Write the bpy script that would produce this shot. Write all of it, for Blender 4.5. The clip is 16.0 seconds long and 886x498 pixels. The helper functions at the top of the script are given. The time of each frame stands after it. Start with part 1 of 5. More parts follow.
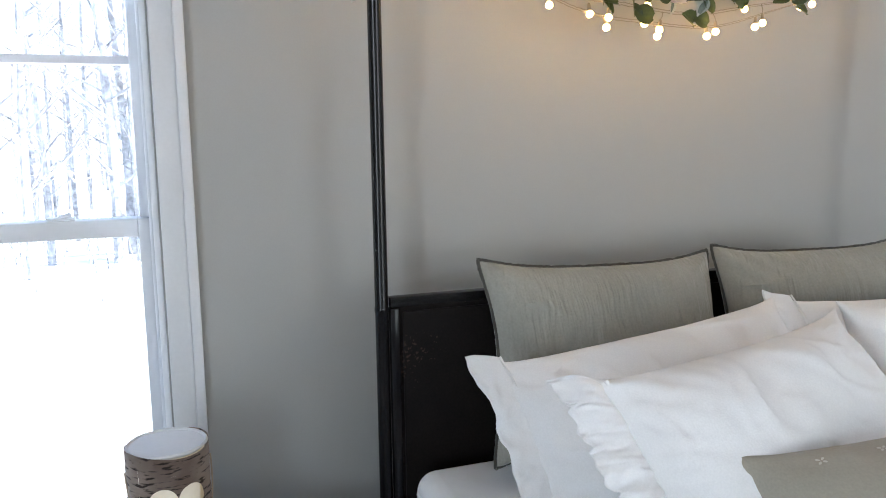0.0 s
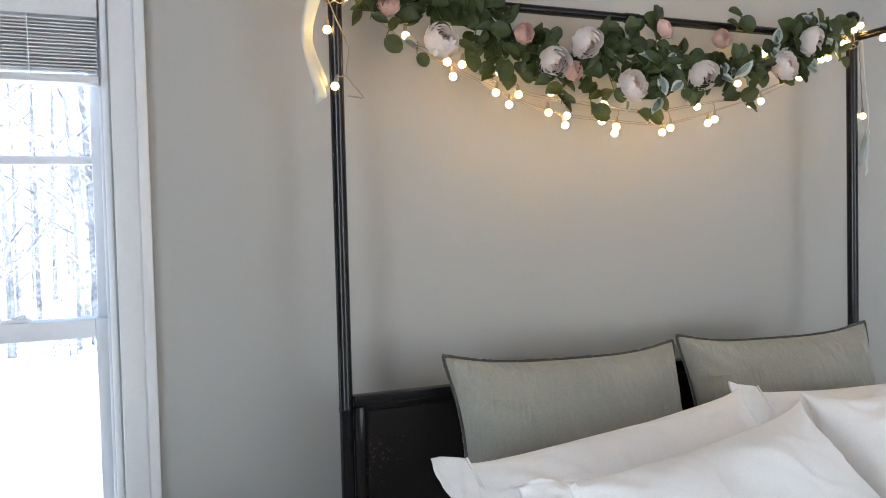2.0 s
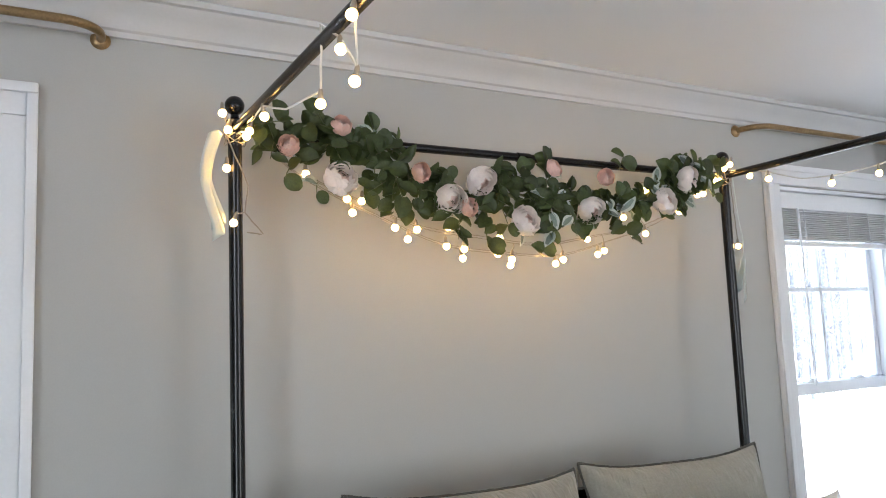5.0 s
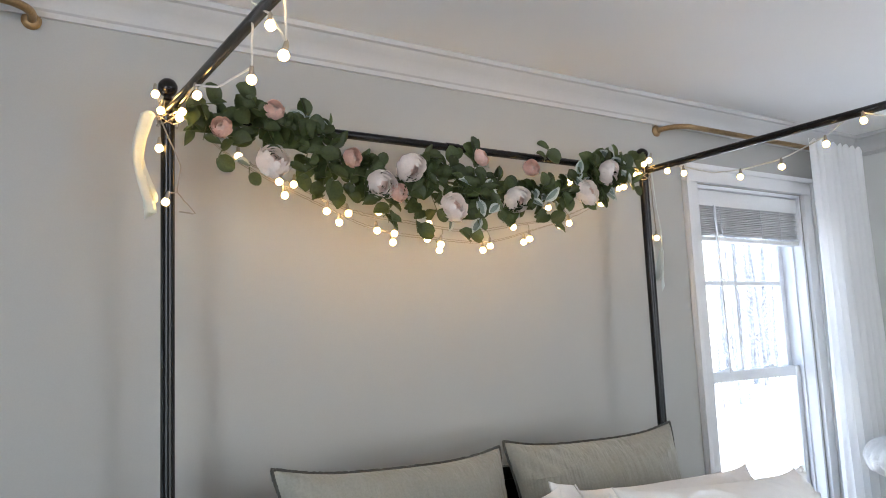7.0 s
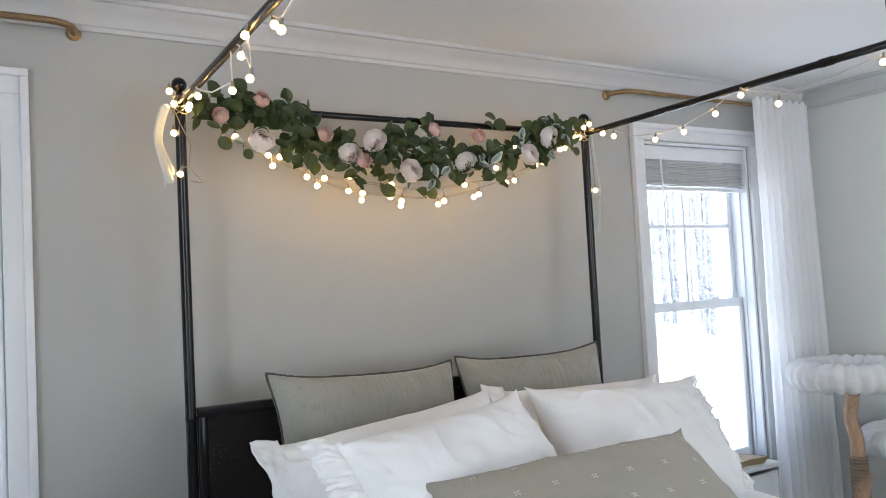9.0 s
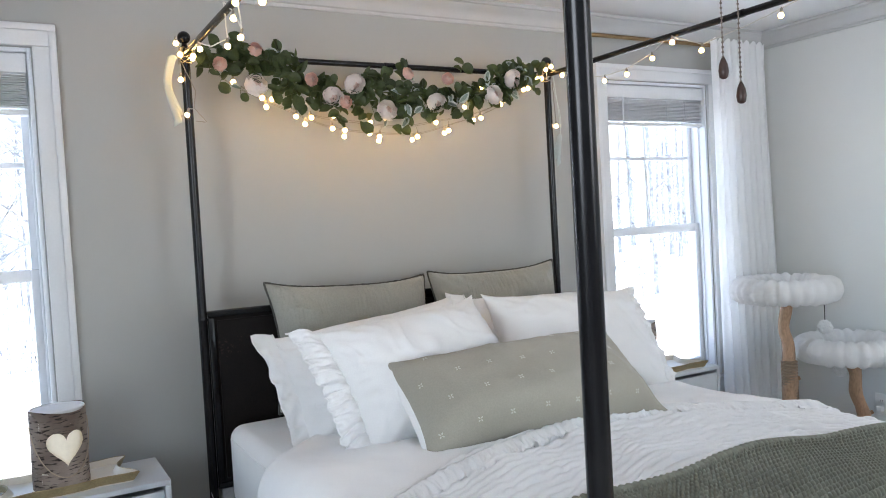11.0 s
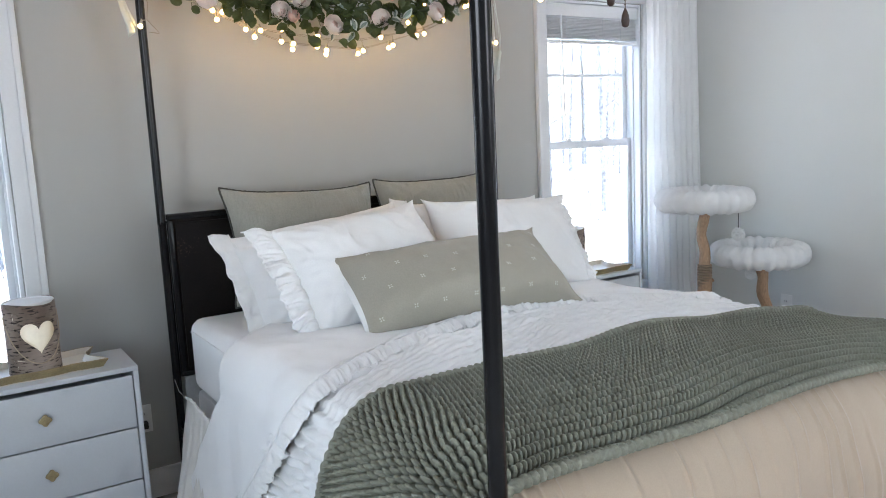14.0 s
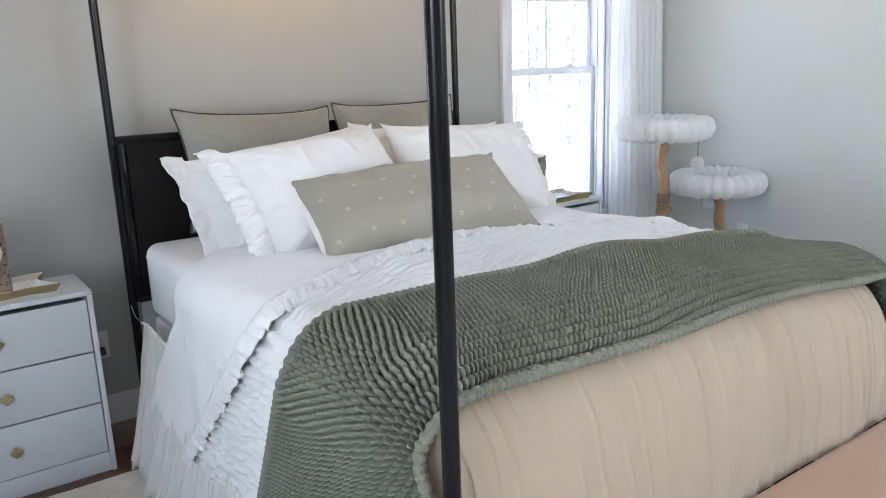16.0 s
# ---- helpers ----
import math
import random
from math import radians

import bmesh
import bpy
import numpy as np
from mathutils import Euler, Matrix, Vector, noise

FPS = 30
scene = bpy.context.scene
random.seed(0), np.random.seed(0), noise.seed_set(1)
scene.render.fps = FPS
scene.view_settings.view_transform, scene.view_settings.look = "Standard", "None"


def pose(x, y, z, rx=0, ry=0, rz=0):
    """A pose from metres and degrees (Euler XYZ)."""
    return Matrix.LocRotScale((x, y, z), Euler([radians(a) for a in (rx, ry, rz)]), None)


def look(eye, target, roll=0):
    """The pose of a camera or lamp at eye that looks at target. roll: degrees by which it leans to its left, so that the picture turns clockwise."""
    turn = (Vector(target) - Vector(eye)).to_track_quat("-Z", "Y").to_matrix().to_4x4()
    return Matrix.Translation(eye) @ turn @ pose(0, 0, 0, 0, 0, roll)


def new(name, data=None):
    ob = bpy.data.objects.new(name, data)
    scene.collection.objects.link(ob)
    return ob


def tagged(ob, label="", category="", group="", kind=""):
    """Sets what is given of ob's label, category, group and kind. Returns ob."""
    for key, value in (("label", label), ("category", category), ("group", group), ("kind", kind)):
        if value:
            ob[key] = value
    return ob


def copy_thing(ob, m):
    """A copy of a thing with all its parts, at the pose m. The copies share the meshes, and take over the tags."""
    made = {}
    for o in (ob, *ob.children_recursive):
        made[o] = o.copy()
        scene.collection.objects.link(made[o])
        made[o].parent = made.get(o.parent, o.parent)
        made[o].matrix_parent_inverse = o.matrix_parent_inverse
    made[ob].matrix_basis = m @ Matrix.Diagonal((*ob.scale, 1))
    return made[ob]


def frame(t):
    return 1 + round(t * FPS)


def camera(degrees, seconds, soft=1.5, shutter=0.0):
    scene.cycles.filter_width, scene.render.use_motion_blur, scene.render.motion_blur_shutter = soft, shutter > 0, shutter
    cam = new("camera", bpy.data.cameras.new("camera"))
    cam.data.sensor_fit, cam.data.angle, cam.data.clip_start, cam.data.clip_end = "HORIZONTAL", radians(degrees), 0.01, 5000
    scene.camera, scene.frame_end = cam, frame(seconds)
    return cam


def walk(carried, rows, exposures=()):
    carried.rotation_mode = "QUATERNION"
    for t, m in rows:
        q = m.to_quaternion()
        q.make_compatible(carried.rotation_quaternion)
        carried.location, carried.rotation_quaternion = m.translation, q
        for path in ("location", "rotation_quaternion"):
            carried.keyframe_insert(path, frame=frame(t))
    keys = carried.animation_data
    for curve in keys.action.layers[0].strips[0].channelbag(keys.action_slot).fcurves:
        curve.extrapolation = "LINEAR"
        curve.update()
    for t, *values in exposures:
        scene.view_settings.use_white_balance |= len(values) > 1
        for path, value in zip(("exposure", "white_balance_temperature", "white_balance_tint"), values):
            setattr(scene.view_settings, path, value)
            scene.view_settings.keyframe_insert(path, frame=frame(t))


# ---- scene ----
cam = camera(60.0, 16.0, 1.0)
PATH = [
    (0, (0.019, 0.081, 1.561), (0.693, 1.942, 1.276), -0.8),
    (0.5, (0.025, 0.084, 1.563), (0.721, 1.944, 1.321), -0.8),
    (1, (0.034, 0.085, 1.564), (0.75, 1.942, 1.374), -1.0),
    (1.5, (0.039, 0.086, 1.576), (0.773, 1.942, 1.439), -1.2),
    (2, (0.037, 0.083, 1.588), (0.791, 1.934, 1.518), -1.4),
    (2.5, (0.047, 0.078, 1.579), (0.814, 1.925, 1.589), -1.7),
    (3, (0.043, 0.076, 1.606), (0.84, 1.91, 1.662), -1.8),
    (3.5, (0.054, 0.069, 1.595), (0.878, 1.886, 1.727), -2.2),
    (4, (0.055, 0.063, 1.618), (0.92, 1.859, 1.787), -2.3),
    (4.5, (0.056, 0.057, 1.63), (0.968, 1.825, 1.834), -2.3),
    (7, (0.045, -0.012, 1.551), (1.142, 1.643, 1.794), -2.5),
    (7.5, (0.059, -0.148, 1.522), (1.132, 1.524, 1.75), -2.8),
    (8, (0.04, -0.29, 1.512), (1.104, 1.393, 1.709), -3.1),
    (8.5, (0.016, -0.413, 1.502), (1.057, 1.287, 1.664), -3.4),
    (9, (-0.025, -0.595, 1.521), (0.992, 1.124, 1.617), -3.0),
    (11.5, (-0.144, -1.106, 1.465), (0.846, 0.629, 1.363), -3.3),
    (12, (-0.186, -1.174, 1.466), (0.824, 0.547, 1.327), -3.3),
    (12.5, (-0.199, -1.223, 1.461), (0.827, 0.484, 1.284), -3.1),
    (13, (-0.207, -1.249, 1.452), (0.836, 0.445, 1.24), -2.9),
    (13.5, (-0.206, -1.267, 1.446), (0.851, 0.413, 1.195), -2.8),
    (14, (-0.203, -1.275, 1.443), (0.866, 0.39, 1.153), -2.7),
    (14.5, (-0.199, -1.279, 1.439), (0.885, 0.369, 1.109), -2.6),
    (15, (-0.19, -1.282, 1.428), (0.906, 0.351, 1.061), -2.4),
    (15.5, (-0.192, -1.281, 1.421), (0.919, 0.33, 1.008), -2.1),
    (16, (-0.183, -1.281, 1.406), (0.937, 0.31, 0.944), -2.1),
]
walk(cam, [(t, look(eye, target, roll)) for t, eye, target, roll in PATH],
     [(0, 2.27, 6280, 10), (4.5, 2.36, 6360, 10), (7.5, 2.31, 6300, 10), (9.0, 2.27, 6300, 10), (11.5, 2.36, 6300, 10), (14.0, 2.36, 6300, 10), (16.0, 2.53, 6380, 11)])

# ---- world, sun and lights ----
world = bpy.data.worlds.new("winter_sky")
scene.world = world
world.use_nodes = True
wn = world.node_tree.nodes
sky = wn.new("ShaderNodeTexSky")
sky.sky_type, sky.sun_disc = "NISHITA", False
sky.sun_elevation, sky.sun_rotation = radians(40), radians(98)
world.node_tree.links.new(sky.outputs[0], wn["Background"].inputs[0])
wn["Background"].inputs[1].default_value = 0.15

sun = new("sun", bpy.data.lights.new("sun", "SUN"))
sun.data.energy, sun.data.angle, sun.data.color = 5.0, radians(0.6), (1.0, 0.95, 0.88)
sun.matrix_world = look((28, -4, 24), (0, 0, 0))


def window_lamp(x, y, z, w, h, turn, watts, color):
    """An area lamp in a window's opening, for the sky's light."""
    lamp = new("sky_light", bpy.data.lights.new("sky_light", "AREA"))
    lamp.data.shape, lamp.data.size, lamp.data.size_y = "RECTANGLE", w, h
    lamp.data.energy, lamp.data.color = watts, color
    lamp.matrix_world = pose(x, y, z, 112, 0, turn)      # tilted up: the light comes off the snow
    return lamp


# room: inner faces
XL, XR, YB, YW, CEIL = -1.95, 3.82, -3.05, 1.98, 2.465
window_lamp(XL - 0.03, -1.55, 1.35, 1.5, 1.5, -90, 9.6, (0.87, 0.935, 1.0))
window_lamp(2.6, YB - 0.03, 1.35, 1.7, 1.5, 0, 3.9, (1.0, 0.935, 0.87))


# ---- materials ----
def nodes(name):
    m = bpy.data.materials.new(name)
    m.use_nodes = True
    t = m.node_tree
    return m, t, t.nodes["Principled BSDF"], t.links


def surface(name, color, rough=0.6, metal=0.0, var=0.12, scale=6.0, fine=90.0, bump=0.15, depth=0.002, stretch=(1, 1, 1), sheen=0.0,
            random_tint=0.0, tint2=None, translucent=0.0, spec=0.5):
    """A procedural surface: colour that varies at two scales, roughness that follows it, and fine relief."""
    m, t, p, link = nodes(name)
    n = t.nodes
    co = n.new("ShaderNodeTexCoord")
    mp = n.new("ShaderNodeMapping")
    mp.inputs["Scale"].default_value = stretch
    link.new(co.outputs["Object"], mp.inputs[0])
    big, small = n.new("ShaderNodeTexNoise"), n.new("ShaderNodeTexNoise")
    for tex, s, d in ((big, scale, 4), (small, fine, 3)):
        tex.inputs["Scale"].default_value, tex.inputs["Detail"].default_value = s, d
        link.new(mp.outputs[0], tex.inputs["Vector"])
    add = n.new("ShaderNodeMath")
    add.operation = "ADD"
    link.new(big.outputs[0], add.inputs[0])
    link.new(small.outputs[0], add.inputs[1])
    half = n.new("ShaderNodeMath")
    half.operation, half.inputs[1].default_value = "MULTIPLY", 0.5
    link.new(add.outputs[0], half.inputs[0])
    ramp = n.new("ShaderNodeValToRGB")
    lo = [c * (1 - var) for c in color]
    hi = list(tint2) if tint2 else [min(1, c * (1 + var)) for c in color]
    ramp.color_ramp.elements[0].position, ramp.color_ramp.elements[1].position = 0.32, 0.68
    ramp.color_ramp.elements[0].color, ramp.color_ramp.elements[1].color = (*lo, 1), (*hi, 1)
    link.new(half.outputs[0], ramp.inputs[0])
    out = ramp.outputs[0]
    if random_tint:
        info, hsv, mul = n.new("ShaderNodeObjectInfo"), n.new("ShaderNodeHueSaturation"), n.new("ShaderNodeMapRange")
        mul.inputs["To Min"].default_value, mul.inputs["To Max"].default_value = 1 - random_tint, 1 + random_tint
        link.new(info.outputs["Random"], mul.inputs[0])
        link.new(mul.outputs[0], hsv.inputs["Value"])
        link.new(out, hsv.inputs["Color"])
        out = hsv.outputs[0]
    link.new(out, p.inputs["Base Color"])
    rr = n.new("ShaderNodeMapRange")
    rr.inputs["To Min"].default_value, rr.inputs["To Max"].default_value = max(0.02, rough - 0.08), min(1, rough + 0.08)
    link.new(half.outputs[0], rr.inputs[0])
    link.new(rr.outputs[0], p.inputs["Roughness"])
    p.inputs["Metallic"].default_value = metal
    p.inputs["Specular IOR Level"].default_value = spec
    if sheen:
        p.inputs["Sheen Weight"].default_value = sheen
    if bump:
        b = n.new("ShaderNodeBump")
        b.inputs["Strength"].default_value, b.inputs["Distance"].default_value = bump, depth
        link.new(small.outputs[0], b.inputs["Height"])
        link.new(b.outputs[0], p.inputs["Normal"])
    if translucent:
        tr, mix = n.new("ShaderNodeBsdfTranslucent"), n.new("ShaderNodeMixShader")
        link.new(out, tr.inputs[0])
        mix.inputs[0].default_value = translucent
        link.new(p.outputs[0], mix.inputs[1])
        link.new(tr.outputs[0], mix.inputs[2])
        link.new(mix.outputs[0], n["Material Output"].inputs[0])
    return m


def weave(name, color, rough=0.9, pitch=900.0, depth=0.0006, var=0.06, crinkle=14.0, crinkle_depth=0.004, translucent=0.0, sheen=0.2, stretch=(1, 1, 1)):
    """Woven cloth: fine threads, soft crinkles, and uneven colour."""
    m, t, p, link = nodes(name)
    n = t.nodes
    co = n.new("ShaderNodeTexCoord")
    cr, th, st = n.new("ShaderNodeTexNoise"), n.new("ShaderNodeTexNoise"), n.new("ShaderNodeTexNoise")
    for tex, s, d in ((cr, crinkle, 1.5), (th, pitch * 0.35, 2), (st, 3.5, 3)):
        tex.inputs["Scale"].default_value, tex.inputs["Detail"].default_value = s, d
        link.new(co.outputs["Object"], tex.inputs["Vector"])
    mp = n.new("ShaderNodeMapping")
    mp.inputs["Scale"].default_value = stretch
    link.new(co.outputs["Object"], mp.inputs[0])
    link.new(mp.outputs[0], cr.inputs["Vector"])
    ramp = n.new("ShaderNodeValToRGB")
    ramp.color_ramp.elements[0].position, ramp.color_ramp.elements[1].position = 0.3, 0.7
    ramp.color_ramp.elements[0].color = (*[c * (1 - var) for c in color], 1)
    ramp.color_ramp.elements[1].color = (*[min(1, c * (1 + var)) for c in color], 1)
    add = n.new("ShaderNodeMath")
    add.operation = "ADD"
    half = n.new("ShaderNodeMath")
    half.operation, half.inputs[1].default_value = "MULTIPLY", 0.5
    link.new(st.outputs[0], add.inputs[0])
    link.new(th.outputs[0], add.inputs[1])
    link.new(add.outputs[0], half.inputs[0])
    link.new(half.outputs[0], ramp.inputs[0])
    link.new(ramp.outputs[0], p.inputs["Base Color"])
    b1, b2 = n.new("ShaderNodeBump"), n.new("ShaderNodeBump")
    b1.inputs["Distance"].default_value, b1.inputs["Strength"].default_value = crinkle_depth, 0.6
    b2.inputs["Distance"].default_value, b2.inputs["Strength"].default_value = depth, 0.6
    link.new(cr.outputs[0], b1.inputs["Height"])
    link.new(th.outputs[0], b2.inputs["Height"])
    link.new(b1.outputs[0], b2.inputs["Normal"])
    link.new(b2.outputs[0], p.inputs["Normal"])
    p.inputs["Roughness"].default_value = rough
    p.inputs["Sheen Weight"].default_value = sheen
    if translucent:
        tr, mix = n.new("ShaderNodeBsdfTranslucent"), n.new("ShaderNodeMixShader")
        link.new(ramp.outputs[0], tr.inputs[0])
        mix.inputs[0].default_value = translucent
        link.new(p.outputs[0], mix.inputs[1])
        link.new(tr.outputs[0], mix.inputs[2])
        link.new(mix.outputs[0], n["Material Output"].inputs[0])
    return m


def glowing(name, color, strength):
    m, t, p, link = nodes(name)
    p.inputs["Base Color"].default_value = (*color, 1)
    p.inputs["Emission Color"].default_value = (*color, 1)
    p.inputs["Emission Strength"].default_value = strength
    return m


def clear_glass(name):
    m, t, p, link = nodes(name)
    p.inputs["Roughness"].default_value, p.inputs["Transmission Weight"].default_value, p.inputs["IOR"].default_value = 0.0, 1.0, 1.02
    p.inputs["Base Color"].default_value = (0.97, 0.99, 1.0, 1)
    return m


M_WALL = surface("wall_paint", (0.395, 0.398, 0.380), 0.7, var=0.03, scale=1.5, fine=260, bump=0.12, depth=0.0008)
# East wall: grey-green made paler, so the colour carries the daylight falling there.
M_WALL_R = surface("wall_paint_green_lightened", (0.68, 0.69, 0.67), 0.7, var=0.03, scale=1.5, fine=260, bump=0.12, depth=0.0008)
M_CEIL = surface("ceiling_paint", (0.82, 0.825, 0.83), 0.75, var=0.02, scale=2, fine=200, bump=0.1, depth=0.0008)
# Crown's white is darkened in colour, since the up-tilted lamps overlight it.
M_CROWN = surface("dimmed_white_moulding_paint", (0.52, 0.525, 0.52), 0.5, var=0.03, scale=5, fine=120, bump=0.08, depth=0.0006)
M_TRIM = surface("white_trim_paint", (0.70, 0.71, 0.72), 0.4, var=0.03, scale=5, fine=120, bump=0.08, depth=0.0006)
M_VINYL = surface("window_vinyl", (0.78, 0.80, 0.83), 0.35, var=0.02, scale=5, fine=80, bump=0.04, depth=0.0004)
M_GLASS = clear_glass("window_glass")
M_BLACK = surface("black_iron", (0.007, 0.007, 0.008), 0.22, 0.0, var=0.06, scale=6, fine=60, bump=0.0, depth=0.0, spec=0.3)
M_LEATHER = surface("worn_black_leather", (0.008, 0.007, 0.007), 0.55, var=0.5, scale=9, fine=160, bump=0.5, depth=0.0012, tint2=(0.012, 0.009, 0.008), spec=0.12)


def scuffed(m, color):
    """Sparse worn specks where the finish has rubbed through."""
    t = m.node_tree
    n, link, p = t.nodes, t.links, t.nodes["Principled BSDF"]
    old = p.inputs["Base Color"].links[0].from_socket
    co, a, b, mul, gt, mix = n.new("ShaderNodeTexCoord"), n.new("ShaderNodeTexNoise"), n.new("ShaderNodeTexNoise"), n.new("ShaderNodeMath"), n.new("ShaderNodeMath"), n.new("ShaderNodeMix")
    a.inputs["Scale"].default_value, b.inputs["Scale"].default_value = 120, 5
    link.new(co.outputs["Object"], a.inputs["Vector"])
    link.new(co.outputs["Object"], b.inputs["Vector"])
    mul.operation, gt.operation, gt.inputs[1].default_value = "MULTIPLY", "GREATER_THAN", 0.415
    link.new(a.outputs[0], mul.inputs[0])
    link.new(b.outputs[0], mul.inputs[1])
    link.new(mul.outputs[0], gt.inputs[0])
    mix.data_type = "RGBA"
    link.new(gt.outputs[0], mix.inputs[0])
    link.new(old, mix.inputs[6])
    mix.inputs[7].default_value = (*color, 1)
    link.new(mix.outputs[2], p.inputs["Base Color"])


scuffed(M_LEATHER, (0.045, 0.030, 0.024))
M_SHEET = weave("white_cotton", (0.83, 0.83, 0.83), crinkle=11, crinkle_depth=0.010)
M_WHITE = weave("white_linen", (0.79, 0.79, 0.785), crinkle=7, crinkle_depth=0.012)
M_DUVET = weave("cream_crinkled_cotton", (0.44, 0.35, 0.262), crinkle=30, crinkle_depth=0.004)
M_SHAM = weave("sage_gauze", (0.285, 0.283, 0.25), pitch=500, depth=0.0012, crinkle=38, crinkle_depth=0.011, var=0.12, stretch=(2.4, 1, 0.22))
M_PIPE = weave("dark_sage_edge", (0.055, 0.055, 0.047), pitch=700, crinkle=60)
M_BOLSTER = weave("sage_cotton", (0.330, 0.310, 0.257), pitch=700, crinkle=20, crinkle_depth=0.003, var=0.1)
M_EMBROID = weave("white_embroidery", (0.56, 0.55, 0.50), pitch=1400)
M_KNIT = weave("sage_knit_yarn", (0.205, 0.207, 0.162), pitch=420, depth=0.002, var=0.22, crinkle=150, crinkle_depth=0.002, sheen=0.0)
M_FLOOR = surface("dark_wood_floor", (0.10, 0.045, 0.025), 0.35, var=0.35, scale=3, fine=60, bump=0.2, depth=0.001, stretch=(9, 1, 1), random_tint=0.25)
M_RUG = surface("cream_rug", (0.60, 0.55, 0.48), 0.95, var=0.2, scale=10, fine=170, bump=0.8, depth=0.008, sheen=0.3)
M_SNOW = surface("snow", (0.86, 0.88, 0.92), 0.8, var=0.08, scale=0.9, fine=7, bump=0.6, depth=0.05)
# Bark colour raised to imitate the bright glare that washes out the woods.
M_BARK_FAR = surface("glare_paled_bark", (0.18, 0.175, 0.178), 0.9, var=0.4, scale=1.2, fine=8, bump=0.5, depth=0.02, tint2=(0.48, 0.485, 0.50))


# ---- builders ----
def part(name, bm, material, parent=None, label="", smooth=True):
    me = bpy.data.meshes.new(name)
    bmesh.ops.recalc_face_normals(bm, faces=bm.faces)
    bm.to_mesh(me)
    bm.free()
    me.materials.append(material)
    if smooth:
        me.polygons.foreach_set("use_smooth", [True] * len(me.polygons))
        me.set_sharp_from_angle(angle=radians(42))
    ob = new(name, me)
    if parent is not None:
        ob.parent = parent
    if label:
        ob["label"] = label
    return ob


def grid_part(name, co, material, parent=None, label="", wrap=False, thick=0.0):
    """A sheet from an array of rows x columns x 3; thick closes it with a back."""
    co = np.asarray(co, float)
    r, c = co.shape[:2]
    verts = co.reshape(-1, 3)
    i = np.arange(r - 1)[:, None] * c + np.arange(c if wrap else c - 1)[None, :]
    nxt = np.arange(r - 1)[:, None] * c + (np.arange(c if wrap else c - 1)[None, :] + 1) % c
    faces = np.stack([i, nxt, nxt + c, i + c], -1).reshape(-1, 4)
    me = bpy.data.meshes.new(name)
    me.from_pydata(verts.tolist(), [], faces.tolist())
    me.polygons.foreach_set("use_smooth", [True] * len(me.polygons))
    me.materials.append(material)
    me.update()
    ob = new(name, me)
    if thick:
        s = ob.modifiers.new("thickness", "SOLIDIFY")
        s.thickness, s.offset = thick, -1
    if parent is not None:
        ob.parent = parent
    if label:
        ob["label"] = label
    return ob


def empty(name, label, category, group="", at=(0, 0, 0), turn=0.0):
    ob = new(name)
    ob.matrix_world = pose(*at, 0, 0, turn)
    ob.empty_display_size = 0.05
    return tagged(ob, label, category, group)


def box(bm, x0, x1, y0, y1, z0, z1, bevel=0.0, m=None):
    r = bmesh.ops.create_cube(bm, size=1.0)
    mat4 = Matrix.Translation(((x0 + x1) / 2, (y0 + y1) / 2, (z0 + z1) / 2)) @ Matrix.Diagonal((x1 - x0, y1 - y0, z1 - z0, 1))
    bmesh.ops.transform(bm, matrix=(m @ mat4) if m else mat4, verts=r["verts"])
    if bevel:
        es = list({e for v in r["verts"] for e in v.link_edges})
        bmesh.ops.bevel(bm, geom=es, offset=bevel, segments=2, profile=0.5, affect="EDGES")
    return bm


def boxes(*args, bevel=0.0):
    bm = bmesh.new()
    for a in args:
        box(bm, *a, bevel=bevel)
    return bm


def tube(bm, pts, radius, n=10, caps=True):
    """A tube along points; radius is one number or one for each point."""
    pts = [Vector(p) for p in pts]
    rad = radius if hasattr(radius, "__len__") else [radius] * len(pts)
    rings, side = [], None
    for i, p in enumerate(pts):
        d = (pts[min(i + 1, len(pts) - 1)] - pts[max(i - 1, 0)]).normalized()
        if side is None:
            side = d.orthogonal().normalized()
        side = (side - d * side.dot(d)).normalized()
        up = d.cross(side)
        rings.append([bm.verts.new(p + (side * math.cos(2 * math.pi * k / n) + up * math.sin(2 * math.pi * k / n)) * rad[i]) for k in range(n)])
    for a, b in zip(rings, rings[1:]):
        for k in range(n):
            bm.faces.new((a[k], a[(k + 1) % n], b[(k + 1) % n], b[k]))
    if caps:
        bm.faces.new(rings[0][::-1])
        bm.faces.new(rings[-1])
    return bm


def lathe(bm, profile, n=24, at=(0, 0, 0)):
    """A turned body: profile of (radius, height) from bottom to top."""
    rings = []
    for r, z in profile:
        rings.append([bm.verts.new((at[0] + r * math.cos(2 * math.pi * k / n), at[1] + r * math.sin(2 * math.pi * k / n), at[2] + z)) for k in range(n)])
    for a, b in zip(rings, rings[1:]):
        for k in range(n):
            bm.faces.new((a[k], a[(k + 1) % n], b[(k + 1) % n], b[k]))
    if profile[0][0] > 1e-6:
        bm.faces.new(rings[0][::-1])
    if profile[-1][0] > 1e-6:
        bm.faces.new(rings[-1])
    bmesh.ops.remove_doubles(bm, verts=bm.verts, dist=1e-6)
    return bm


def ball(bm, at, r, u=16, v=10, squash=1.0):
    res = bmesh.ops.create_uvsphere(bm, u_segments=u, v_segments=v, radius=r)
    bmesh.ops.transform(bm, matrix=Matrix.Translation(at) @ Matrix.Diagonal((1, 1, squash, 1)), verts=res["verts"])
    return bm


def wob(x, y=0.0, z=0.0, s=1.0):
    return noise.noise(Vector((x * s, y * s, z * s)))


def structure(ob, label, category):
    return tagged(ob, label, category, kind="structure")


